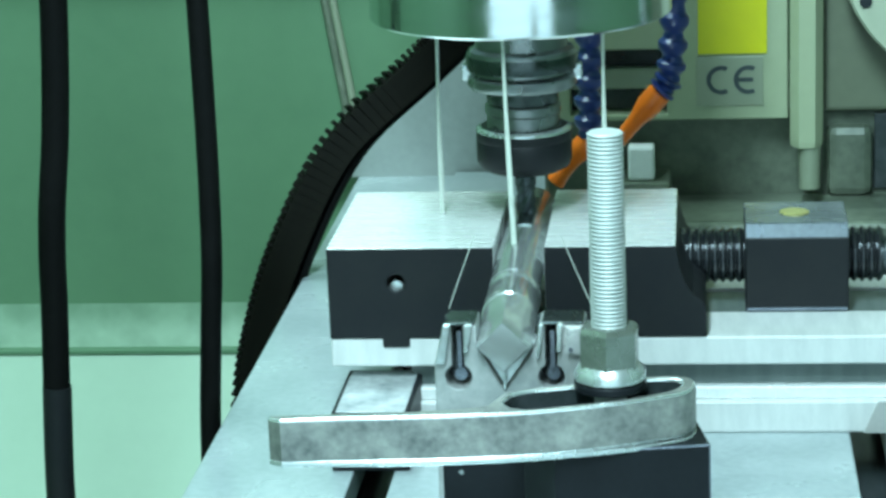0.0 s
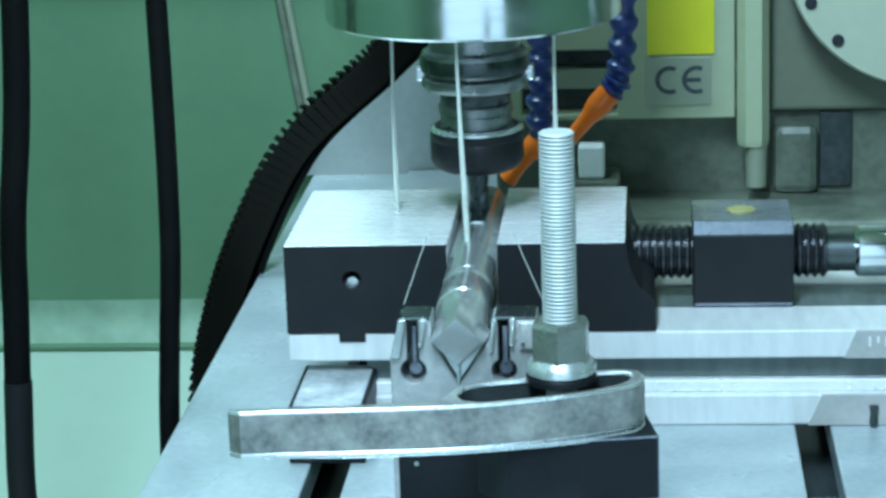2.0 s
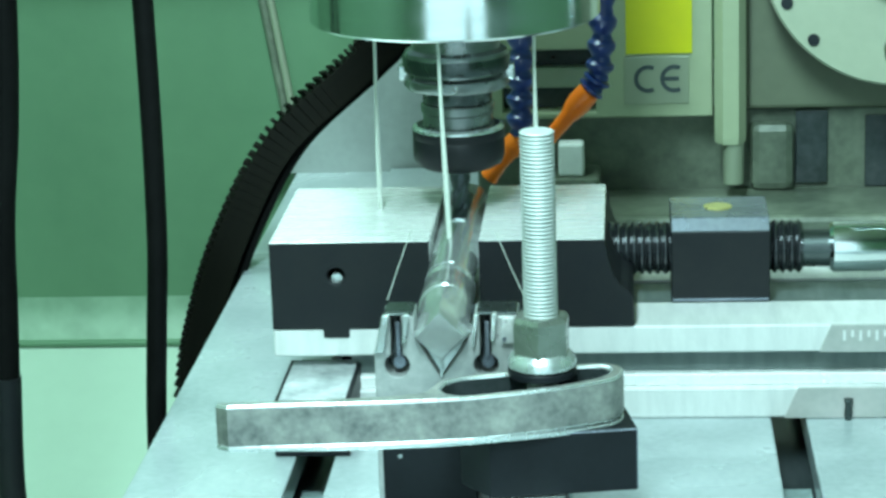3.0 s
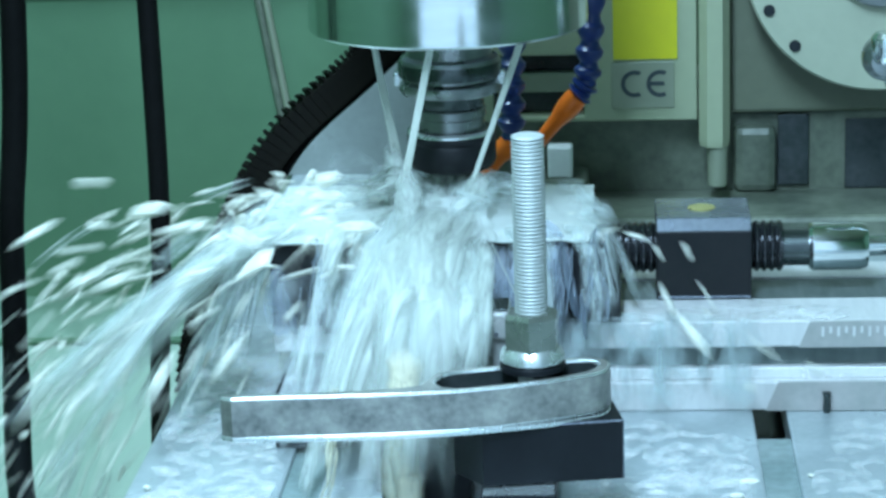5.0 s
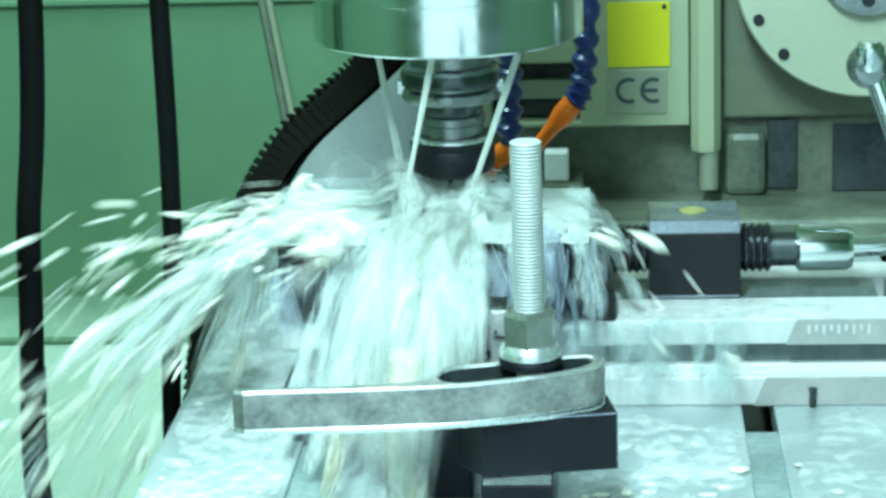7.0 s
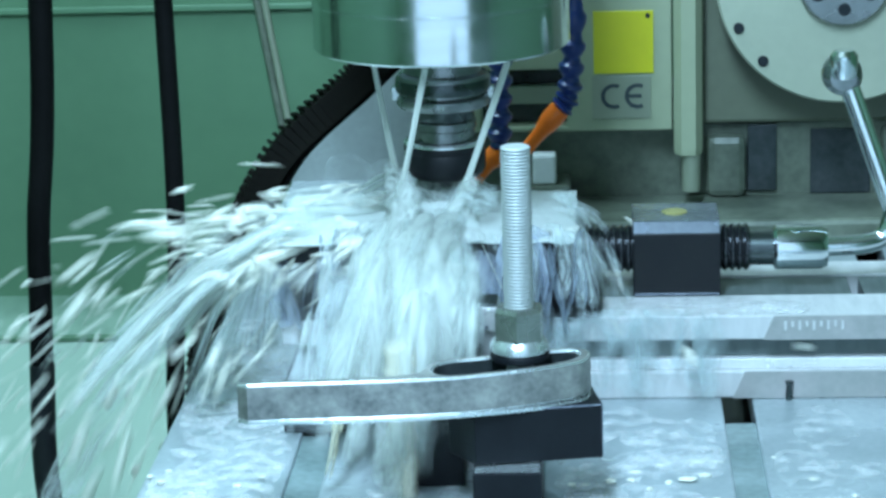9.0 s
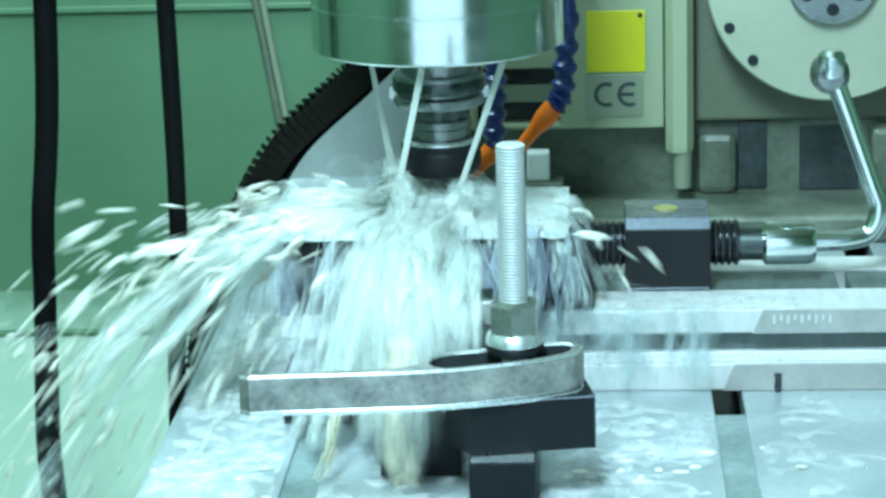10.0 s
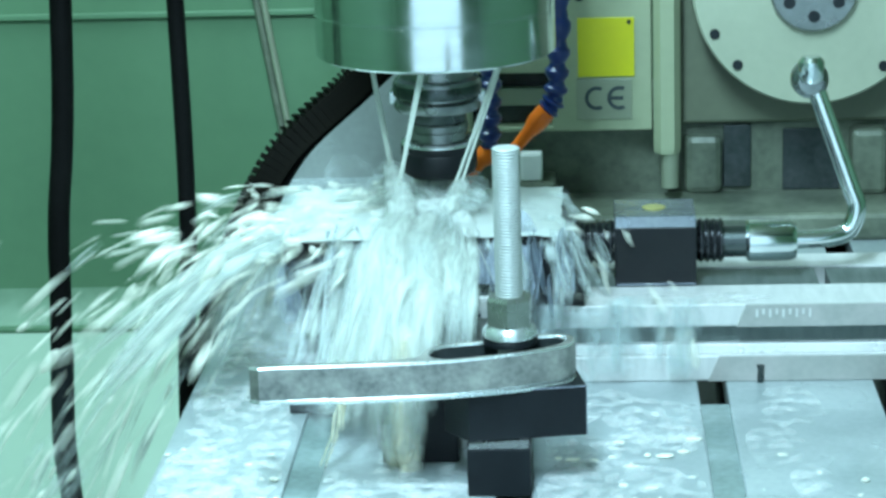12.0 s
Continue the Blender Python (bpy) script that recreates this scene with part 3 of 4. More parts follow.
# ---- spindle head ----
def spindle_head():
    cx, cy = 0.0975, 0.065
    h = thing("spindle_head", "polished chrome spindle nose with tool holder and cutter", "spindle", at=(cx, cy, 0))
    part("nose_ring", lathe([(0.045, 0.2120), (0.068, 0.2065), (0.0765, 0.2065), (0.0778, 0.2078), (0.0778, 0.2345), (0.0772, 0.2350), (0.0772, 0.2357), (0.0778, 0.2362), (0.0778, 0.34), (0.0765, 0.34), (0.045, 0.34)], 96), CHROME, h, "polished chrome nose ring", True)
    part("nose_body", lathe([(0.074, 0.34), (0.074, 1.0), (0.07, 1.0)], 64), PANEL, h, smooth=True)
    part("taper_flange", lathe([(0.024, 0.213), (0.024, 0.190), (0.0275, 0.1885), (0.0285, 0.186), (0.0285, 0.181), (0.0262, 0.179), (0.0262, 0.1765), (0.0285, 0.1745), (0.0285, 0.1705), (0.027, 0.1685), (0.020, 0.1675)], 64), HUB, h, "grooved steel holder flange", True)
    # dark ring, slightly proud of the upper flange disc
    part("flange_ring", lathe([(0.0288, 0.1862), (0.0292, 0.1850), (0.0292, 0.1795), (0.0288, 0.1783)], 64), DARK_METAL, h, "dark ring round the upper disc of the flange", True)
    part("holder_neck", lathe([(0.0192, 0.1600), (0.0199, 0.1592), (0.0199, 0.1552), (0.0190, 0.1542), (0.0190, 0.1480), (0.0215, 0.1470)], 56), HUB, h, "bright turned holder neck", True)
    part("upper_neck", lathe([(0.0180, 0.1680), (0.0188, 0.1672), (0.0188, 0.1612), (0.0180, 0.1598)], 56), DARK_METAL, h, "dark upper neck of the holder", True)
    nut = part("collet_nut", lathe([(0.0225, 0.1478), (0.0246, 0.1468), (0.0250, 0.1455), (0.0250, 0.1415), (0.0246, 0.1408), (0.0250, 0.1400), (0.0250, 0.1300), (0.0235, 0.1265), (0.0190, 0.1240), (0.0080, 0.1235)], 64), BLACKENED, h, "black collet nut", True)
    part("nut_edge", lathe([(0.0226, 0.1479), (0.0249, 0.1468), (0.0251, 0.1456), (0.0226, 0.1476)], 64, cap=False), EDGE, nut, smooth=True)
    for a in (18, 198):
        part("drive_dog", box(-0.004, 0.004, 0.0265, 0.0312, 0.1725, 0.1805, 0.0006), EDGE, h).matrix_basis = pose(0, 0, 0, 0, 0, a + 72)
    cutter = bmesh.new()
    rings, n = [], 26
    for i in range(n + 1):
        z = 0.0985 + (0.125 - 0.0985) * i / n
        turn = i / n * 3.6
        ring = []
        for k in range(24):
            a = 2 * math.pi * k / 24
            r = 0.0052 * (1 - 0.22 * (0.5 + 0.5 * math.cos(4 * a)) ** 2) if i < 17 else 0.0056
            ring.append(cutter.verts.new((r * math.cos(a + turn), r * math.sin(a + turn), z)))
        rings.append(ring)
    for a, b in zip(rings, rings[1:]):
        for k in range(24):
            cutter.faces.new((a[k], a[(k + 1) % 24], b[(k + 1) % 24], b[k]))
    cutter.faces.new(rings[0])
    cutter.faces.new(rings[-1])
    mill = part("end_mill", cutter, TOOL, h, "dark fluted end mill")
    return mill


def coolant_hose(points, nozzle, beads):
    h = thing("coolant_hose", "blue segmented coolant hose with an orange nozzle", "hose", "coolant hoses")
    path = smooth_path(points, beads)
    for a, b in zip(path, path[1:]):
        d = (b - a)
        L = d.length
        bm = lathe([(0.0064, -0.1 * L), (0.0086, 0.08 * L), (0.0085, 0.34 * L), (0.0066, 0.56 * L), (0.0054, 0.70 * L), (0.0062, 0.86 * L), (0.0066, 1.05 * L)], 20)
        part("segment", bm, BLUE, h, smooth=True).matrix_basis = Matrix.Translation(a) @ d.to_track_quat("Z", "Y").to_matrix().to_4x4()
    a, b = Vector(nozzle[0]), Vector(nozzle[1])
    L = (b - a).length
    bm = lathe([(0.0045, -0.002), (0.0072, 0.0), (0.0075, 0.16 * L), (0.0068, 0.24 * L), (0.0050, 0.36 * L), (0.0044, 0.6 * L), (0.0048, 0.8 * L), (0.0056, 0.95 * L), (0.0054, L), (0.0036, L), (0.0034, L * 0.7)], 24)
    part("nozzle", bm, ORANGE, h, "orange plastic nozzle", True).matrix_basis = Matrix.Translation(a) @ (b - a).to_track_quat("Z", "Y").to_matrix().to_4x4()


# ---- column, disc and bed behind ----
def column():
    c = thing("machine_column", "grey-green painted machine column with a cover panel", "column")
    part("cover_panel", slab([(0.055, 0.079), (0.246, 0.079), (0.246, 0.60), (0.055, 0.60)], 0.38, 0.40, [[(0.105, 0.083), (0.168, 0.083), (0.168, 0.126), (0.105, 0.126)]], 0.0012, plane="xz"), PANEL, c)
    # dark sheet behind the opening stands for the shade in the vent
    part("vent_shade", box(0.10, 0.172, 0.4005, 0.404, 0.08, 0.13, 0), SLOT, c, "dark sheet for the shade inside the vent")
    part("vent_slat", box(0.1052, 0.1678, 0.388, 0.398, 0.0985, 0.1125, 0.0015), PLATE, c)
    part("corner_post", lathe([(0.0100, 0.062), (0.0105, 0.066), (0.0105, 0.60)], 6, at=(0.2575, 0.3755, 0)), PANEL, c, "pale vertical corner post")
    part("post_foot", lathe([(0.0068, 0.034), (0.0072, 0.062)], 16, at=(0.2595, 0.3755, 0)), PLATE, c, smooth=True)
    part("side_body", box(0.268, 0.80, 0.40, 0.58, 0.079, 0.60, 0.003), material("grey_housing_paint", (0.125, 0.14, 0.095), 0.4, 0, (0.085, 0.10, 0.065), 120, 10, 0.4, 0.05), c, "grey painted gearbox housing")
    part("top_bolt", lathe([(0.0035, 0.3755), (0.0035, 0.3805)], 14, at=(0.190, 0, 0.186), axis="y"), BOLT, c, smooth=True)
    y = thing("warning_label", "plain yellow warning label on the column panel", "label")
    part("foil", box(0.1885, 0.2325, 0.3785, 0.38, 0.1225, 0.1690, 0.0003), YELLOW, y)
    part("rivet", lathe([(0.0018, 0.3778), (0.0018, 0.3788)], 14, at=(0.2285, 0, 0.1655), axis="y"), BOLT, y)
    p = thing("mark_plate", "small grey conformity plate with the letters CE", "plate")
    part("backing", box(0.1870, 0.2300, 0.3788, 0.38, 0.0885, 0.1205, 0.0003), PLATE, p)
    def bow(cx, cz, bar):
        pts = arc(cx, cz, 0.0095, 62, 298, 18) + arc(cx, cz, 0.0066, 298, 62, 18)
        part("letter_e" if bar else "letter_c", slab(pts, 0.3782, 0.3788, plane="xz"), INK, p)
        if bar:
            part("letter_bar", box(cx - 0.007, cx + 0.003, 0.3782, 0.3788, cz - 0.0014, cz + 0.0014, 0), INK, p)
    bow(0.2030, 0.1055, False)
    bow(0.2205, 0.1055, True)


def faceplate():
    f = thing("indexing_disc", "pale round indexing disc with a ring of dark bolts", "disc")
    cx, cz = 0.3685, 0.1930
    part("disc", lathe([(0.089, 0.398), (0.0915, 0.396), (0.0915, 0.362), (0.0900, 0.360), (0.030, 0.360)], 96, at=(cx, 0, cz), axis="y"), DISC, f, smooth=False)
    for deg in (25, 46, 131, 152, 205, 226, 311, 332):
        a = radians(deg)
        part("bolt", lathe([(0.0040, 0.3585), (0.0040, 0.3605)], 16, at=(cx + 0.0825 * math.cos(a), 0, cz + 0.0825 * math.sin(a)), axis="y"), BOLT, f)
    hub = part("hub", lathe([(0.0335, 0.36), (0.0335, 0.354), (0.0320, 0.352), (0.012, 0.352)], 48, at=(cx, 0, cz), axis="y"), HUB, f, "brushed steel hub")
    for k in range(6):
        a = radians(270 + k * 60)
        part("hub_screw", lathe([(0.0046, 0.3508), (0.0046, 0.3522)], 14, at=(cx + 0.0215 * math.cos(a), 0, cz + 0.0215 * math.sin(a)), axis="y"), BOLT, hub)


def bed():
    b = thing("machine_bed", "dark oily cast machine bed behind the table", "bed")
    part("front", box(0.085, 0.80, 0.41, 0.58, 0.0, 0.079, 0.003), BED, b)
    part("ledge", box(0.10, 0.80, 0.33, 0.41, 0.0, 0.022, 0.004), BED, b)
    part("lug", box(0.272, 0.302, 0.396, 0.4098, 0.022, 0.070, 0.006), BED, b)
    # two dark sheets before the bed face stand for shaded hollows
    part("shade_sheet", box(0.303, 0.325, 0.4065, 0.4095, 0.025, 0.076, 0.001), SLOT, b, "thin dark sheet for shade in the bed front")
    part("shade_sheet", box(0.350, 0.395, 0.4065, 0.4095, 0.022, 0.072, 0.001), SLOT, b, "thin dark sheet for shade in the bed front")
    part("lug", box(0.402, 0.43, 0.385, 0.41, 0.022, 0.075, 0.005), BED, b)
    part("pedestal", box(0.130, 0.170, 0.366, 0.409, 0.021, 0.0405, 0.003), BED, b)
    # upright sheet added where the table surface would run further back
    p = thing("far_table_sheet", "upright pale sheet added in place of the table's far surface", "cover")
    part("sheet", slab([(-0.085, 0.0), (0.085, 0.0), (0.085, 0.122), (0.040, 0.128), (-0.062, 0.040)], 0.56, 0.575, plane="xz"), material("far_table_steel", (0.30, 0.33, 0.32), 0.35, 0.2, (0.2, 0.23, 0.22), 150, 15, 0.4, 0.2), p)
    # filler added to hide the T-slot that would show behind the vise
    tp = thing("slot_filler", "thin wet steel filler added to hide the T-slot behind the vise", "plate")
    part("sheet", box(0.010, 0.084, 0.150, 0.555, 0.0, 0.004, 0.001), TABLE, tp)
    w = thing("white_block", "small white plastic block on the bed ledge", "block")
    part("body", box(0.142, 0.1595, 0.372, 0.388, 0.0405, 0.0632, 0.002), WHITE, w)


# ---- hoses, chain and rod at the wall ----
def cables():
    a = thing("rubber_hose", "thick black rubber hose hanging beside the table", "hose", "hanging hoses")
    part("hose", tube(smooth_path([(-0.132, 0.05, 0.62), (-0.1440, 0.05, 0.225), (-0.1550, 0.05, 0.10), (-0.1575, 0.05, 0.05), (-0.1625, 0.05, -0.05), (-0.1600, 0.05, -0.10), (-0.150, 0.05, -0.30), (-0.145, 0.05, -0.498)], 60), 0.0074, 16), RUBBER, a, smooth=True)
    part("ferrule", tube(smooth_path([(-0.1595, 0.05, 0.010), (-0.1625, 0.05, -0.05), (-0.1612, 0.05, -0.085)], 10), 0.0080, 16), BLACKENED, a, smooth=True)
    b = thing("rubber_hose", "slim black rubber hose hanging beside the table", "hose", "hanging hoses")
    part("hose", tube(smooth_path([(-0.072, 0.05, 0.62), (-0.0685, 0.05, 0.23), (-0.0690, 0.05, 0.10), (-0.0730, 0.05, 0.035), (-0.0765, 0.05, -0.02), (-0.078, 0.05, -0.10), (-0.08, 0.05, -0.30), (-0.08, 0.05, -0.495)], 60), 0.0058, 16), RUBBER, b, smooth=True)
    r = thing("wall_rod", "thin pale steel rod slanting down the wall", "rod")
    part("rod", tube([Vector((-0.105, 0.585, 0.30)), Vector((-0.067, 0.585, 0.045)), Vector((-0.060, 0.585, 0.0))], 0.0030, 12), PLATE, r, smooth=True)
    # second dark tube stands for the shade along the rod's left side
    part("shadow_strip", tube([Vector((-0.112, 0.592, 0.30)), Vector((-0.074, 0.592, 0.045)), Vector((-0.067, 0.592, 0.0))], 0.0034, 10), BED, r, smooth=True)


def drag_chain():
    c = thing("cable_chain", "black toothed plastic cable chain curving down past the table", "cable chain")
    path = smooth_path([(0.085, 0.34, 0.190), (0.043, 0.335, 0.152), (0.012, 0.33, 0.124), (-0.035, 0.31, 0.083), (-0.066, 0.30, 0.028), (-0.086, 0.30, -0.025), (-0.099, 0.30, -0.085), (-0.107, 0.30, -0.20), (-0.10, 0.30, -0.36)], 88)
    base = bmesh.new()
    box(-0.0105, 0.0100, -0.016, 0.016, -0.0032, 0.0032, 0.0004, base, seg=1)
    box(-0.0145, -0.0095, -0.015, 0.015, -0.0013, 0.0011, 0.0004, base, seg=1)
    first = part("link", base, CHAIN, c)
    part("core", tube(path, 0.0085, 10), CHAIN, c, smooth=True)
    part("inner_hose", tube([p + Vector((0.013, -0.004, -0.003)) for p in path], 0.0032, 10), RUBBER, c, "thin black hose along the chain", True)
    for i, p in enumerate(path):
        d = (path[min(i + 1, len(path) - 1)] - path[max(i - 1, 0)]).normalized()
        out = Vector((d.z, 0, -d.x)).normalized()
        if out.x > 0:
            out = -out
        side = d.cross(out)
        m = Matrix(((-out.x, -side.x, d.x, p.x), (-out.y, -side.y, d.y, p.y), (-out.z, -side.z, d.z, p.z), (0, 0, 0, 1)))
        link = first if i == 0 else new("link", first.data)
        link.parent = c
        link.matrix_basis = m


enclosure()
machine_table()
vise()
slot_block()
v_block()
workpiece()
strap_clamp()
stud_and_nut()
step_blocks()
mill = spindle_head()
coolant_hose([(0.1775, 0.2, 0.26), (0.1765, 0.2, 0.20), (0.1745, 0.2, 0.166), (0.172, 0.2, 0.1435), (0.165, 0.2, 0.134)], ((0.166, 0.2, 0.135), (0.131, 0.2, 0.094)), 8)
coolant_hose([(0.130, 0.18, 0.25), (0.128, 0.18, 0.19), (0.127, 0.18, 0.150), (0.126, 0.18, 0.115)], ((0.1255, 0.18, 0.1115), (0.106, 0.18, 0.088)), 9)
column()
faceplate()
bed()
cables()
drag_chain()


# ---- coolant ----
rng = random.Random(7)


def lump(size, seed, mat, parent, name="froth", level=2, rough=0.35, flat=False):
    """A torn blob of coolant; flat: its top side alone, for what lies on a surface."""
    bm = bmesh.new()
    bmesh.ops.create_icosphere(bm, subdivisions=level, radius=1.0)
    off = Vector((seed * 3.7, seed * 1.3, seed * 2.1))
    for v in bm.verts:
        n = v.co.normalized()
        k = 1 + rough * noise.noise(n * 1.6 + off) + rough * 0.7 * noise.noise(n * 3.7 + off)
        v.co = Vector((n.x * size[0], n.y * size[1], n.z * size[2])) * k
    if flat:
        bmesh.ops.delete(bm, geom=[v for v in bm.verts if v.co.z < -0.3 * size[2]], context="VERTS")
    return part(name, bm, mat, parent, smooth=True)


def aim(place, way):
    return Matrix.Translation(place) @ Vector(way).to_track_quat("Z", "Y").to_matrix().to_4x4()


flow = thing("coolant_flow", "milky white coolant flooding over vise, block and table", "coolant")
spray = thing("coolant_spray", "white coolant drops flung off the cutter", "coolant")
jets = thing("coolant_jets", "thin milky coolant jets falling from the spindle nose", "coolant")
PIECES, STREAMS = [], []


def add(size, place, along, mat, sway, seed, level=2, rough=0.35):
    """One piece of the flow: at place, its long side (z) along a way, swaying along it by some metres."""
    ob = lump(size, seed, mat, flow, level=level, rough=rough, flat=mat is FILM)
    PIECES.append((ob, aim(place, along), Vector(along).normalized(), sway))


def run(points, wide, thick, across, mat, seed, n=20, segs=14, name="gush"):
    """A tongue of coolant along a course: flat in section, ragged at its sides, tapering at both ends."""
    path, across = smooth_path(points, n), Vector(across)
    mid = path[n // 2]
    bm = bmesh.new()
    uv = bm.loops.layers.uv.new("flow")
    rings, where = [], {}
    for i, p in enumerate(path):
        v = i / n
        d = (path[min(i + 1, n)] - path[max(i - 1, 0)]).normalized()
        side = (across - d * across.dot(d)).normalized()
        out = d.cross(side)
        taper = min(1.0, (math.sin(math.pi * (0.04 + 0.92 * v)) * 1.6)) ** 0.6
        ring = []
        for k in range(segs):
            a = 2 * math.pi * k / segs
            rag = 1 + 0.45 * noise.noise(Vector((seed * 3.1 + math.cos(a), v * 5, seed))) + 0.2 * noise.noise(Vector((seed, v * 14, a)))
            q = p - mid + side * (wide * taper * rag * math.cos(a)) + out * (thick * taper * rag * math.sin(a))
            vert = bm.verts.new(q)
            where[vert] = (0.5 - 0.5 * math.cos(a), v)
            ring.append(vert)
        rings.append(ring)
    faces = [bm.faces.new((a[k], a[(k + 1) % segs], b[(k + 1) % segs], b[k])) for a, b in zip(rings, rings[1:]) for k in range(segs)]
    faces += [bm.faces.new(rings[0]), bm.faces.new(rings[-1])]
    for f in faces:
        for loop in f.loops:
            loop[uv].uv = where[loop.vert]
    return part(name, bm, mat, flow, smooth=True), mid, (path[-1] - path[0]).normalized()


def gush(points, wide, thick, across, mat, sway, seed):
    ob, mid, way = run(points, wide, thick, across, mat, seed)
    PIECES.append((ob, Matrix.Translation(mid), way, sway))


def stream(n, size, points, spread, steps, mat, seed):
    """Slender shreds that run again and again along a course, spread to its sides, each pass taking some frames."""
    for i in range(n):
        k, w = rng.uniform(.7, 1.35), rng.uniform(.6, 1.3)
        L = size[2] * k
        bend = rng.uniform(-.12, .12) * L
        ob, mid, way = run([(0, 0, -L), (bend, 0, 0), (0, 0, L)], size[0] * k * w, size[1] * k, (1, 0, 0), mat, seed + i, 10, 8, "shred")
        STREAMS.append((ob, smooth_path(points, 24), spread, steps + rng.choice((-1, 0, 0, 1)), i / n))


def pool(x0, x1, y0, y1, z, heap, seed, mat, nx=26, ny=22):
    """A layer of coolant lying on a jaw top, heaped towards the cutter and rolling over the rim."""
    bm = bmesh.new()
    rows = []
    mid = Vector(((x0 + x1) / 2, (y0 + y1) / 2, z))
    for low in (False, True):
        for j in range(ny + 1):
            row = []
            for i in range(nx + 1):
                u, v = i / nx, j / ny
                wob = 0.004 * noise.noise(Vector((u * 6, v * 6, seed)))
                x, y = x0 + (x1 - x0) * u + wob, y0 + (y1 - y0) * v + wob
                rim = min(u, 1 - u, v, 1 - v)
                near = math.exp(-((x - 0.092) ** 2 + (y - 0.035) ** 2) / 0.0011)
                h = (0.0018 + heap * near) * min(1, rim * 9) * (1 + 0.5 * noise.noise(Vector((x * 60, y * 60, seed)))) + 0.0016 * noise.noise(Vector((x * 170, y * 110, seed)))
                row.append(bm.verts.new(Vector((x, y, z - 0.0006 if low else z + max(h, 0.0002))) - mid))
            rows.append(row)
    for half in (rows[:ny + 1], rows[ny + 1:]):
        for a, b in zip(half, half[1:]):
            for i in range(nx):
                bm.faces.new((a[i], a[i + 1], b[i + 1], b[i]))
    edge = lambda r: r[0] + [q[-1] for q in r[1:-1]] + r[-1][::-1] + [q[0] for q in r[-2:0:-1]]
    top, low = edge(rows[:ny + 1]), edge(rows[ny + 1:])
    for k in range(len(top)):
        bm.faces.new((top[k], top[(k + 1) % len(top)], low[(k + 1) % len(top)], low[k]))
    PIECES.append((part("pool", bm, mat, flow, smooth=True), Matrix.Translation(mid), Vector((0.3, -1, 0)).normalized(), .0014))


def build_flow():
    k = 0
    def r(a, b):
        return rng.uniform(a, b)
    # layers on the jaw tops, heaped round the cutter
    pool(-.004, .093, -.004, .120, .1000, .007, 3, FROTH)
    pool(.004, .096, -.006, .112, .1004, .010, 8, FROTH)
    pool(.098, .177, -.004, .119, .1000, .007, 5, FROTH)
    pool(.070, .124, -.010, .075, .1012, .013, 11, FROTH)
    for i in range(16):     # low fans thrown up about the cutter
        k += 1
        a = r(0, 6.28)
        e = Vector((math.cos(a), math.sin(a), 0))
        c = Vector((.094, .045, .106))
        gush([c + e * .008, c + e * .022 + Vector((0, 0, r(.010, .022))), c + e * r(.034, .048) + Vector((0, 0, r(.002, .012)))], r(.008, .013), .003, (-e.y, e.x, 0.3), GUSH if i % 2 else SHEET, .006, k)
    # where the jets run together into the splash
    for x, y, e in ((.0765, .009, (.080, .000, .104)), (.0658, .060, (.076, .040, .104)), (.1155, .027, (.106, .026, .104))):
        for i in range(4):
            k += 1
            a, b = r(-.003, .003), r(-.003, .003)
            gush([(x + a, y + b, r(.130, .141)), (x + (e[0] - x) * .35 + a, y + (e[1] - y) * .4, .120), (e[0] + 3 * a, e[1] + 3 * b - .006, .106), (e[0] + 5 * a, e[1] + 5 * b - .022, .104)], r(.004, .008), r(.003, .006), (1, 0, 0), GUSH, .004, k)
    # the main fall: along the bar and over the V-block, dense in the middle, parting lower down
    for i in range(13):
        k += 1
        x = r(.078, .104)
        e = x + r(-.016, .004)
        gush([(x, .028, .109), (x - .001, -.015, .1075), (x - .003, -.075, r(.104, .109)), ((x + e) / 2, -.132, r(.086, .097)), (e, r(-.172, -.150), r(.008, .030))], r(.007, .012), r(.003, .005), (1, 0, 0), GUSH if i % 4 else SHEET, .010, k)
    for i in range(7):      # foam over the V-block beside the bar
        k += 1
        x = r(.108, .124)
        gush([(x - .006, -.010, .106), (x - .002, -.075, .1035), (x, -.128, r(.090, .098)), (x + r(-.004, .002), -.142, r(.050, .064))], r(.005, .009), .003, (1, 0, 0), GUSH if i % 2 else SHEET, .008, k)
    for i in range(13):     # a second arm slanting to the left
        k += 1
        s0 = r(.066, .090)
        e = .028 + (s0 - .066) * 1.5 + r(-.008, .008)
        far = r(-.130, -.080)
        gush([(s0, .020, .107), (s0 + (e - s0) * .12, -.012, .1045), (s0 + (e - s0) * .5, far * .55, r(.074, .084)), (e, far, r(.004, .020))], r(.006, .011), r(.003, .005), (1, 0, 0), GUSH if i % 4 else SHEET, .010, k)
    for i in range(7):      # a few runs over the rim further left
        k += 1
        s0 = r(.012, .070)
        e = s0 * .8 - r(.0, .030)
        gush([(s0 + .008, .015, .102), (s0, -.006, .1005), ((s0 + e) / 2, -.030, .066), (e, r(-.085, -.050), .004)], r(.004, .008), .002, (1, 0, 0), SHEET, .009, k)
    for i in range(14):     # off the left end of the jaw
        k += 1
        y, e, d = r(-.002, .100), r(-.060, -.022), r(-.05, .0)
        gush([(.014, y, .103), (-.006, y + d * .1, .098), (e * .6, y + d * .5, r(.050, .066)), (e, y + d, .003)], r(.007, .015), .002, (0, 1, .45), SHEET, .010, k)
    for i in range(14):     # flung out over the table's edge
        k += 1
        y, d, q = r(.0, .07), r(-.08, .0), r(.6, 1.2)
        low = r(.75, 1.15)
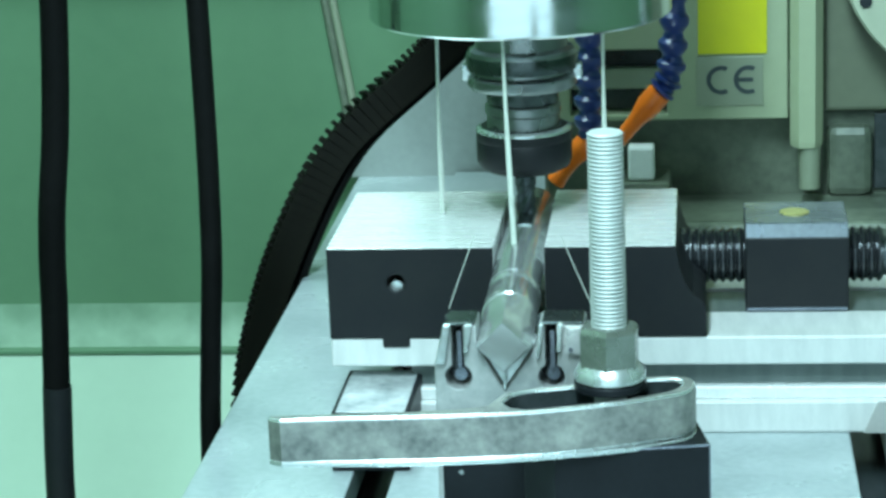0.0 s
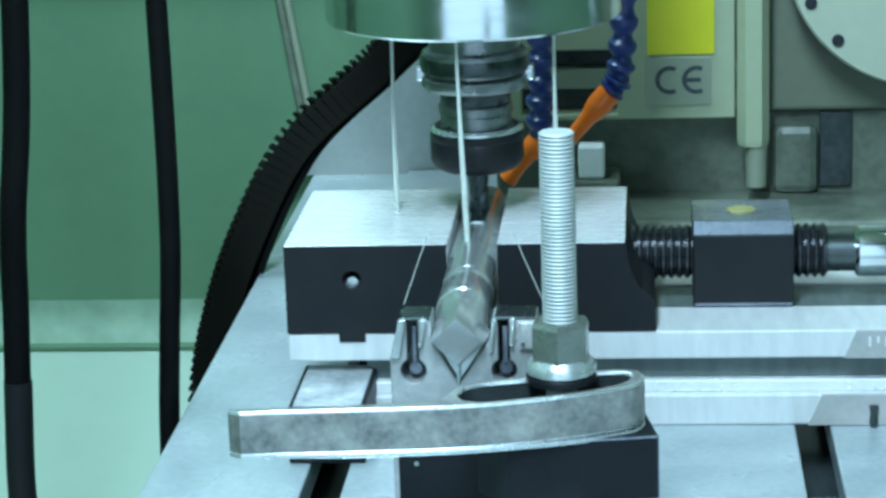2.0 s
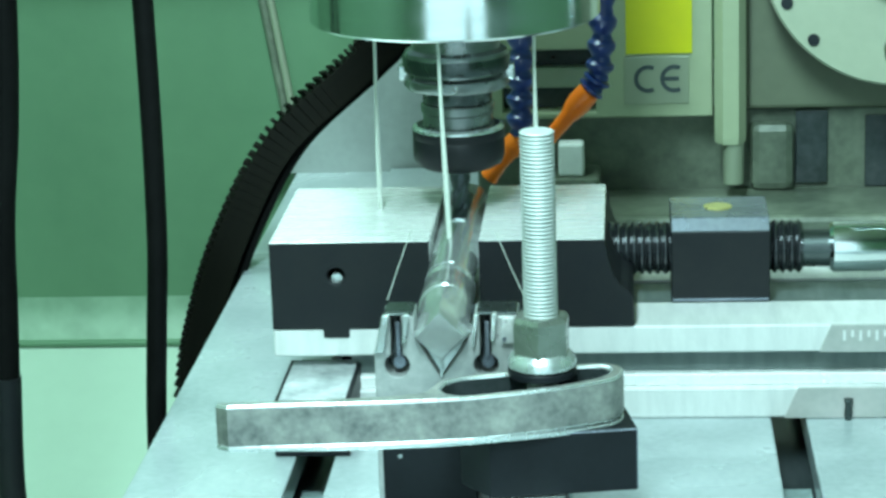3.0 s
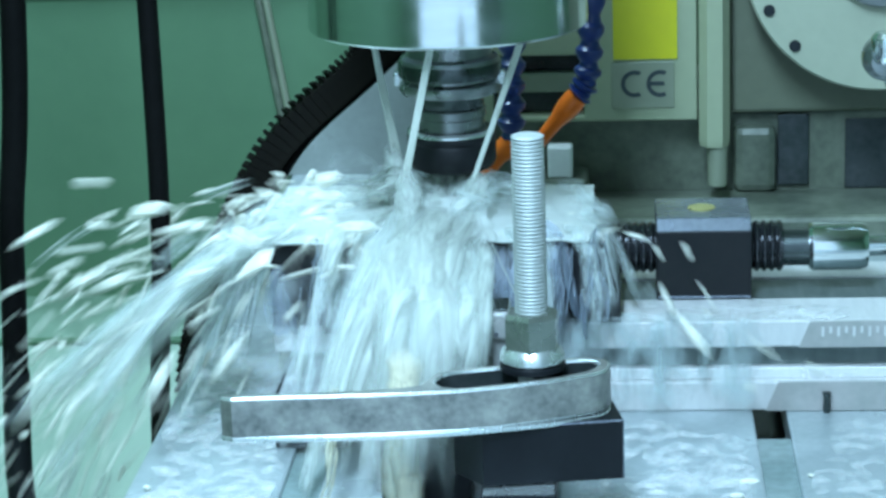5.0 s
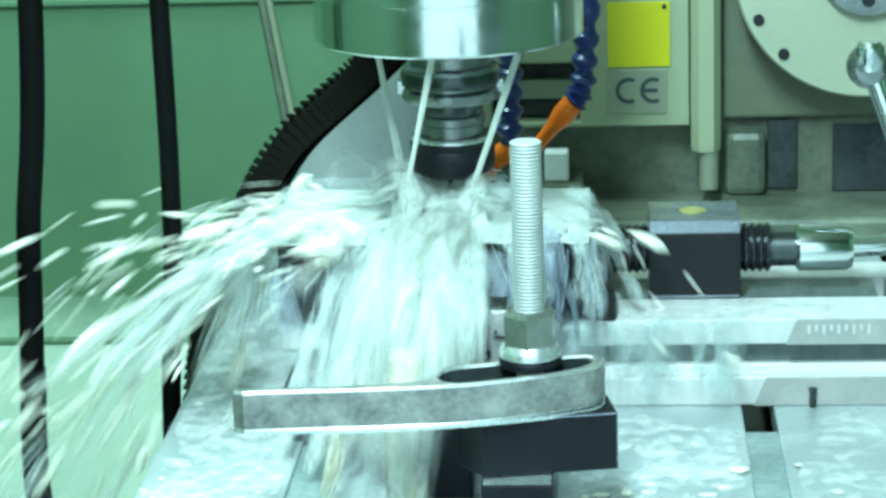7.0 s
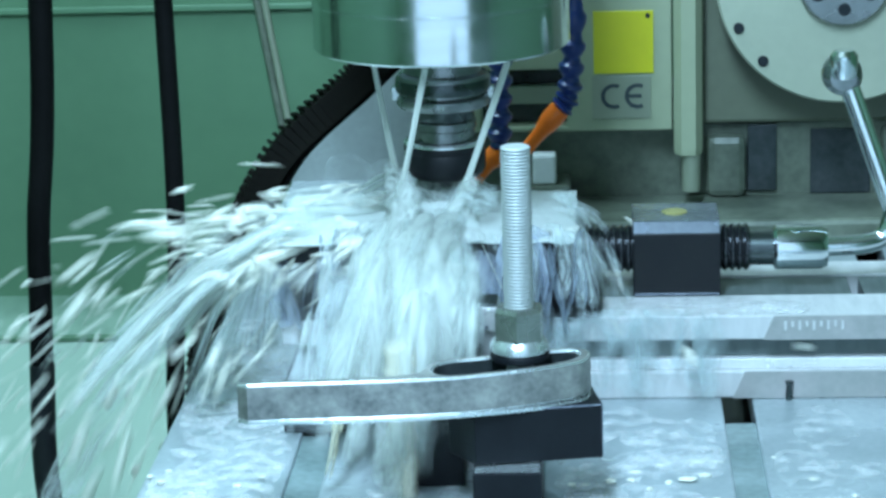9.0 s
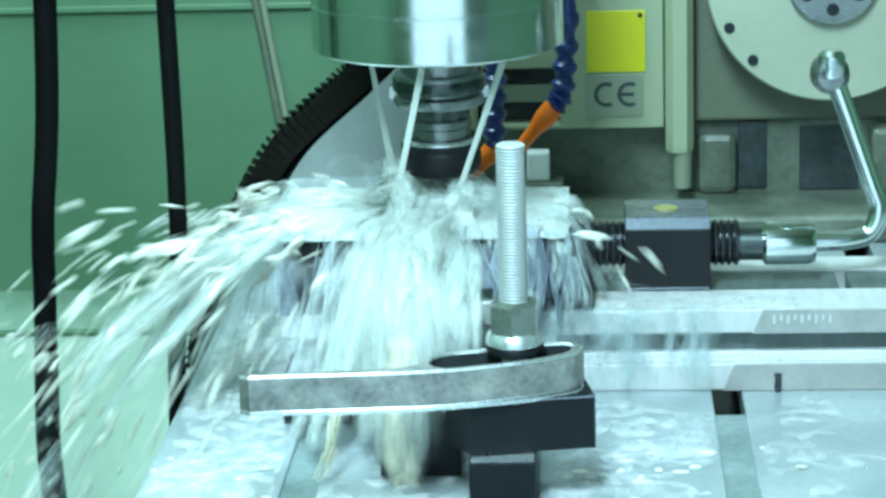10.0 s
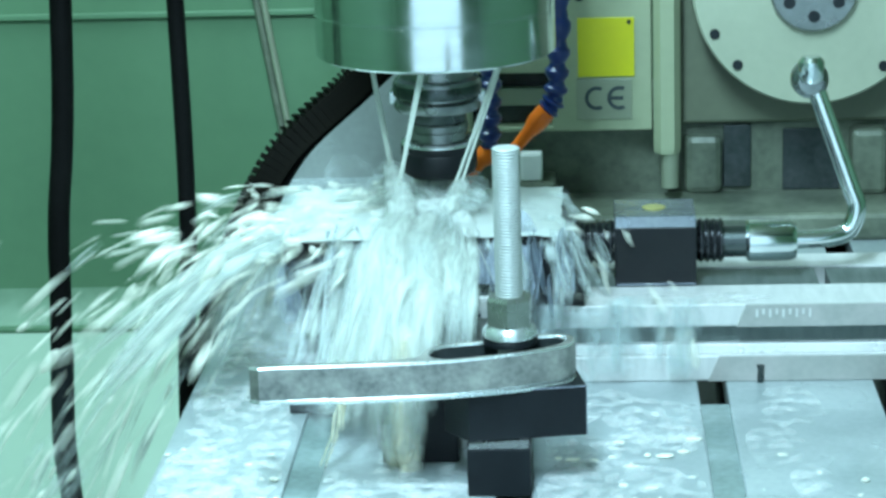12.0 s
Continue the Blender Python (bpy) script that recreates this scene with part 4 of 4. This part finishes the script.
        gush([(.016, y, .104), (-.026 * q, y + d * .3, .104 - .012 * q * low), (-.070 * q, y + d * .6, .104 - .048 * q * low), (-.120 * q, y + d, .104 - .102 * q * low)], r(.003, .007), .0025, (0, 1, .8), SHEET if i % 3 else GUSH, .018, k)
    for i in range(9):      # down the front of the moving jaw
        k += 1
        s0 = r(.116, .178)
        e = s0 + r(.0, .018)
        gush([(s0 - .006, .012, .102), (s0, -.005, .1005), (s0 + .006, -.010, .078), (e, -.016, r(.050, .058))], r(.003, .007), .001, (1, 0, 0), SHEET, .008, k)
    for i in range(5):      # and off its end
        k += 1
        y = r(.0, .09)
        gush([(.165, y, .102), (.179, y, .099), (.189, y - .01, .080), (r(.192, .208), y - .02, .053)], r(.004, .008), .001, (0, 1, .5), SHEET, .010, k)
    # shreds racing along with it
    stream(18, (.005, .003, .017), [(.085, .05, .107), (.075, .02, .108), (.068, -.012, .104), (.056, -.055, .074), (.040, -.100, .016)], .012, 8, GUSH, 1000)
    stream(26, (.006, .004, .018), [(.092, .04, .110), (.093, .00, .110), (.090, -.06, .107), (.088, -.125, .085), (.084, -.160, .020)], .011, 8, GUSH, 1100)
    stream(8, (.004, .003, .016), [(.080, .05, .105), (.058, .025, .105), (.044, -.008, .102), (.030, -.045, .058), (.018, -.085, .008)], .016, 8, GUSH, 1200)
    stream(14, (.004, .003, .014), [(.102, .04, .108), (.104, .000, .108), (.107, -.05, .104), (.110, -.115, .085), (.106, -.145, .050)], .010, 8, SHEET, 1400)
    stream(30, (.004, .003, .016), [(.060, .06, .105), (.020, .05, .105), (-.022, .03, .092), (-.065, .00, .056), (-.105, -.03, .012), (-.150, -.06, -.045)], .030, 7, SHEET, 1500)
    stream(26, (.003, .0025, .013), [(.060, .07, .106), (.020, .07, .107), (-.025, .060, .094), (-.070, .040, .054), (-.110, .02, -.005), (-.145, .0, -.075)], .034, 7, GUSH, 1600)
    stream(16, (.0025, .002, .010), [(.050, .06, .108), (.010, .06, .112), (-.040, .05, .106), (-.090, .04, .086), (-.135, .03, .052), (-.175, .02, .010)], .034, 7, GUSH, 1650)
    stream(10, (.003, .002, .012), [(.115, .06, .104), (.150, .05, .104), (.177, .04, .100), (.192, .03, .080), (.203, .02, .058)], .016, 8, SHEET, 1700)
    # the creamy column that falls behind the strap clamp
    for i in range(5):
        k += 1
        x = r(.082, .090)
        gush([(x, -.150, .074), (x, -.152, .050), (x + r(-.002, .002), -.153, .026), (x + r(-.003, .003), -.154, .002)], r(.006, .009), r(.004, .006), (1, 0, 0), CREAM, .004, k)
    stream(10, (.006, .005, .014), [(.086, -.150, .070), (.086, -.152, .05), (.086, -.153, .03), (.086, -.154, .010)], .004, 6, CREAM, 1800)
    stream(6, (.002, .002, .012), [(.050, -.150, .052), (.048, -.152, .035), (.046, -.153, .02), (.042, -.154, .010)], .003, 6, CREAM, 1900)
    # wet film on the strips of table between the slots
    for lo, hi, y0, y1, n in ((-.063, .017, -.34, .16, 64), (.037, .140, -.34, -.13, 18), (.160, .263, -.34, -.03, 30), (.281, .45, -.34, -.03, 28)):
        for i in range(n):
            k += 1
            x = r(lo + .008, hi - .008)
            wide = min(r(.012, .034), (x - lo) * .8, (hi - x) * .8)
            add((wide, r(.014, .040), r(.0003, .0006)), (x, r(y0, y1), .0004), (0, 0, 1), FILM, .0005, k, 2, .22)
    for i in range(46):     # thin sheets running down the black jaw fronts
        k += 1
        x = r(.004, .082) if i < 17 else r(.113, .182)
        add((r(.008, .018), r(.0005, .0009), r(.014, .024)), (x, -.0025, r(.060, .088)), (r(-.2, .2), -.02, -1), VEIL, .004, k, 2, .2)
    for i in range(16):     # sheets running down the front of the vise base
        k += 1
        x = r(.115, .262)
        gush([(x, .006, .0525), (x + .001, -.003, .0500), (x + r(-.004, .004), -.005, .026), (x + r(-.006, .006), r(-.016, -.008), .002)], r(.010, .022), .001, (1, 0, 0), RUNOFF, .003, k)
    for i in range(90):     # beads splashing on the table before the vise
        k += 1
        lo, hi = ((-.060, .015), (.165, .258), (.165, .258), (.285, .42))[i % 4]
        a = r(.0012, .0036)
        add((a * r(.8, 2.0), a, r(.0006, .0016)), (r(lo, hi), r(-.33, -.10), .0008), (0, 0, 1), DROP, .0016, k, 1, .35)
    for i in range(12):     # runs along the guide rail
        k += 1
        add((r(.014, .03), r(.008, .014), r(.001, .002)), (r(.11, .32), r(-.002, .03), .0515), (0, 0, 1), FILM, .0006, k)
    for i in range(13):     # fine mist behind the vise
        k += 1
        add((r(.018, .032), r(.010, .02), r(.016, .026)), (r(.005, .085), r(.09, .16), r(.078, .106)), (r(-.3, .3), 0, 1), MIST, .004, k, 3, .15)
    for i in range(18):     # haze of spray before the vise
        k += 1
        add((r(.014, .026), r(.004, .010), r(.014, .024)), (r(-.005, .145), r(-.115, -.02), r(.012, .075)), (r(-.3, .3), -.2, -1), MIST, .005, k, 3, .2)
    for i in range(9):
        k += 1
        add((r(.012, .020), r(.003, .006), r(.014, .022)), (r(.118, .195), r(-.03, -.008), r(.02, .085)), (r(-.3, .3), -.1, -1), MIST, .005, k, 3, .2)


def build_slot_fill():
    out = []
    for a, b in ((0.017, 0.037), (0.140, 0.160), (0.263, 0.281)):
        # ends early: the dark floor left bare serves as the plate's shadow
        out.append(part("slot_coolant", box(a - 0.0005, b + 0.0005, -0.745, -0.036, -0.0045, -0.0035, 0), MILK, flow, "milky coolant standing in a T-slot"))
    return out


RUNOFF = coolant("pale_runoff_of_coolant", (0.50, 0.60, 0.60), 0.50, 1.0, 0.3, (1.6, 1.3, 1), 0.2, True, 0.7)
CREAM = coolant("creamy_falling_coolant", (0.80, 0.77, 0.62), 0.95, 1.0, 0.4, (4.0, 2.0, 1), 0.3, True, 0.3)
VEIL = coolant("thin_veil_of_coolant", (0.55, 0.62, 0.70), 0.52, 60, 0.25, (1.6, 1.6, 0.5))
MIST = coolant("coolant_mist", (0.70, 0.76, 0.78), 0.16, 34, 0.8, sharp=0.7)
MILK = material("milky_slot_coolant", (0.24, 0.31, 0.305), 0.15, 0, (0.13, 0.18, 0.175), 200, 25, 0.5, 0.2)
build_flow()
SLOT_FILL = build_slot_fill()

DROPS = []
for i in range(420):
    long = rng.uniform(.003, .007)
    wide = rng.uniform(.0011, .0022) if i % 5 else rng.uniform(.0020, .0036)
    if i % 12 == 0:
        long, wide = rng.uniform(.009, .014), rng.uniform(.003, .005)
    DROPS.append(lump((wide, wide, long), i + 500, DROP, spray, "drop", 1, 0.25))

NOZZLES = [((.0538, .062, .2085), (-.010, .05, -1), (.165, -.02, -.98)), ((.0925, .004, .2085), (.025, 0, -1), (-.22, .08, -.97)), ((.1412, .025, .2085), (.002, 0, -1), (-.345, .03, -.95))]
STRANDS = []
for n, (eye, early, late) in enumerate(NOZZLES):
    for j in range(3):
        pts = [Vector((0.0003 * math.sin(7 * u + j), 0.0003 * math.cos(5 * u + j), -0.110 * u)) for u in (i / 14 for i in range(15))]
        STRANDS.append((part("jet", tube(pts, lambda u: 0.0008 + 0.0003 * u, 8), JET, jets, smooth=True), n, j))

drips = thing("thin_drips", "two hair-thin threads of coolant dripping before the vise", "coolant")
for a, m, b in (((.0775, -.018, .1105), (.0705, -.019, .092), (.0638, -.020, .0735)), ((.1205, -.018, .1095), (.1275, -.019, .092), (.1345, -.020, .0755))):
    part("thread", tube(smooth_path([a, m, b], 12), 0.00025, 6), JET, drips, smooth=True)


def flights(drop, seed):
    """Drop after drop: flung from the cutter to the side, then round again from inside the nose."""
    r = random.Random(seed)
    home = Vector((.0975 + r.uniform(-.03, .03), .065 + r.uniform(-.03, .03), r.uniform(.40, .55)))
    rest = aim(home, (-1, 0, -.2))
    rows = [(0.0, rest), (3.5, rest)]
    f = 1 + round(30 * r.uniform(3.80, 4.20))
    rows += [((f - 1) / 30 - .20, rest), ((f - 1) / 30 - .08, aim((.0975, .065, .120), (-1, 0, -.2)))]
    while f < 372:
        start = Vector((r.uniform(-.03, .06), r.uniform(-.04, .10), r.uniform(.090, .116)))
        v = Vector((-r.uniform(.45, 1.5), r.uniform(-.6, .3), r.uniform(-.65, .50)))
        if r.random() < .05:
            start, v = Vector((r.uniform(.15, .18), r.uniform(-.0, .08), .10)), Vector((r.uniform(.3, .8), r.uniform(-.3, .1), r.uniform(-.1, .3)))
        n = r.choice((4, 5, 6, 7, 8))
        for step in range(0, n + 1, 1 if n < 6 else 2):
            t = step / 30
            p = start + v * t + Vector((0, 0, -4.9 * t * t))
            if v.x > 0:
                p.z = max(p.z, .03)
            rows.append(((f - 1 + step) / 30, aim(p, v + Vector((0, 0, -9.8 * t)))))
        f += (n if n < 6 else n - n % 2) + r.choice((1, 1, 2))
    return rows


def motions():
    r = random.Random(3)
    for ob, m, way, sway in PIECES:
        place, turn = m.to_translation(), m.to_3x3().to_4x4()
        go = r.uniform(3.25, 3.85)
        home = Vector((.0975 + r.uniform(-.02, .02), .065 + r.uniform(-.02, .02), r.uniform(.46, .86)))
        mouth = Vector((.0975, .065, .135)) + Vector((r.uniform(-.02, .02), r.uniform(-.02, .02), 0))
        upright = way.rotation_difference(Vector((0, 0, -1))).to_matrix().to_4x4() @ turn if way.z < .2 else turn
        rows = [(0.0, Matrix.Translation(home) @ upright), (go, Matrix.Translation(home) @ upright), (go + .18, Matrix.Translation(mouth) @ upright), (go + .34, Matrix.Translation(mouth.lerp(place, .8)) @ turn), (go + .55, m)]
        t, phase = go + .65, r.uniform(0, 6)
        while t < 12.05:
            d = way * sway * math.sin(phase) + Vector((r.uniform(-1, 1), r.uniform(-1, 1), 0)) * sway * .5
            lean = pose(0, 0, 0, 0, r.uniform(-1, 1) * min(500 * sway, 6), 0)
            rows.append((t, Matrix.Translation(d) @ m @ lean))
            t, phase = t + (r.choice((.0667, .1)) if sway > .0015 else .2), phase + r.uniform(1.2, 2.6)
        walk(ob, rows)
    for ob, path, spread, steps, share in STREAMS:
        home = Vector((.0975 + r.uniform(-.03, .03), .065 + r.uniform(-.03, .03), r.uniform(.42, .9)))
        ways = [aim((0, 0, 0), path[min(i + 1, 24)] - path[max(i - 1, 0)]) for i in range(25)]
        fall = aim((0, 0, 0), (0, -.3, -1))
        rows = [(0.0, Matrix.Translation(home) @ fall), (3.4, Matrix.Translation(home) @ fall)]
        f = 118 + round(steps * share) + r.choice((0, 8))
        for early, p in ((9, home), (6, Vector((.0975, .065, .23))), (3, Vector((.0975, .065, .150)))):
            rows.append(((f - 1 - early) / 30, Matrix.Translation(p) @ fall))
        while f < 364:
            off = Vector((r.uniform(-1, 1), r.uniform(-1, 1), r.uniform(-.6, .6))) * spread
            for step in (*range(0, steps, 2), steps):
                u = step / steps
                c = round(24 * u)
                rows.append(((f - 1 + step) / 30, Matrix.Translation(path[c] + off * (.35 + .65 * u)) @ ways[c]))
            f += steps + 1
        walk(ob, rows)
    for ob in SLOT_FILL:
        walk(ob, [(0.0, pose(0, 0, -.023)), (3.6, pose(0, 0, -.023)), (4.6, pose(0, 0, 0)), (12.0, pose(0, 0, .0002))])
    for i, ob in enumerate(DROPS):
        walk(ob, flights(ob, 100 + i))
    for ob, n, j in STRANDS:
        eye, early, late = NOZZLES[n]
        side = Vector((j - 1, .2 * (j - 1), 0))
        still = aim(Vector(eye) + side * .0002, -Vector(early))
        open_ = aim(Vector(eye) + side * .0010, -Vector(late))
        rows = [(0.0, still), (3.0, still), (3.45, open_)]
        rows += [(3.7 + .2 * i, aim(Vector(eye) + side * .0010, -(Vector(late) + Vector((r.uniform(-.012, .012), r.uniform(-.012, .012), 0))))) for i in range(42)]
        walk(ob, rows)
    walk(mill, [(.1 * i, pose(0, 0, 0, 0, 0, -75 * i)) for i in range(122)])


motions()
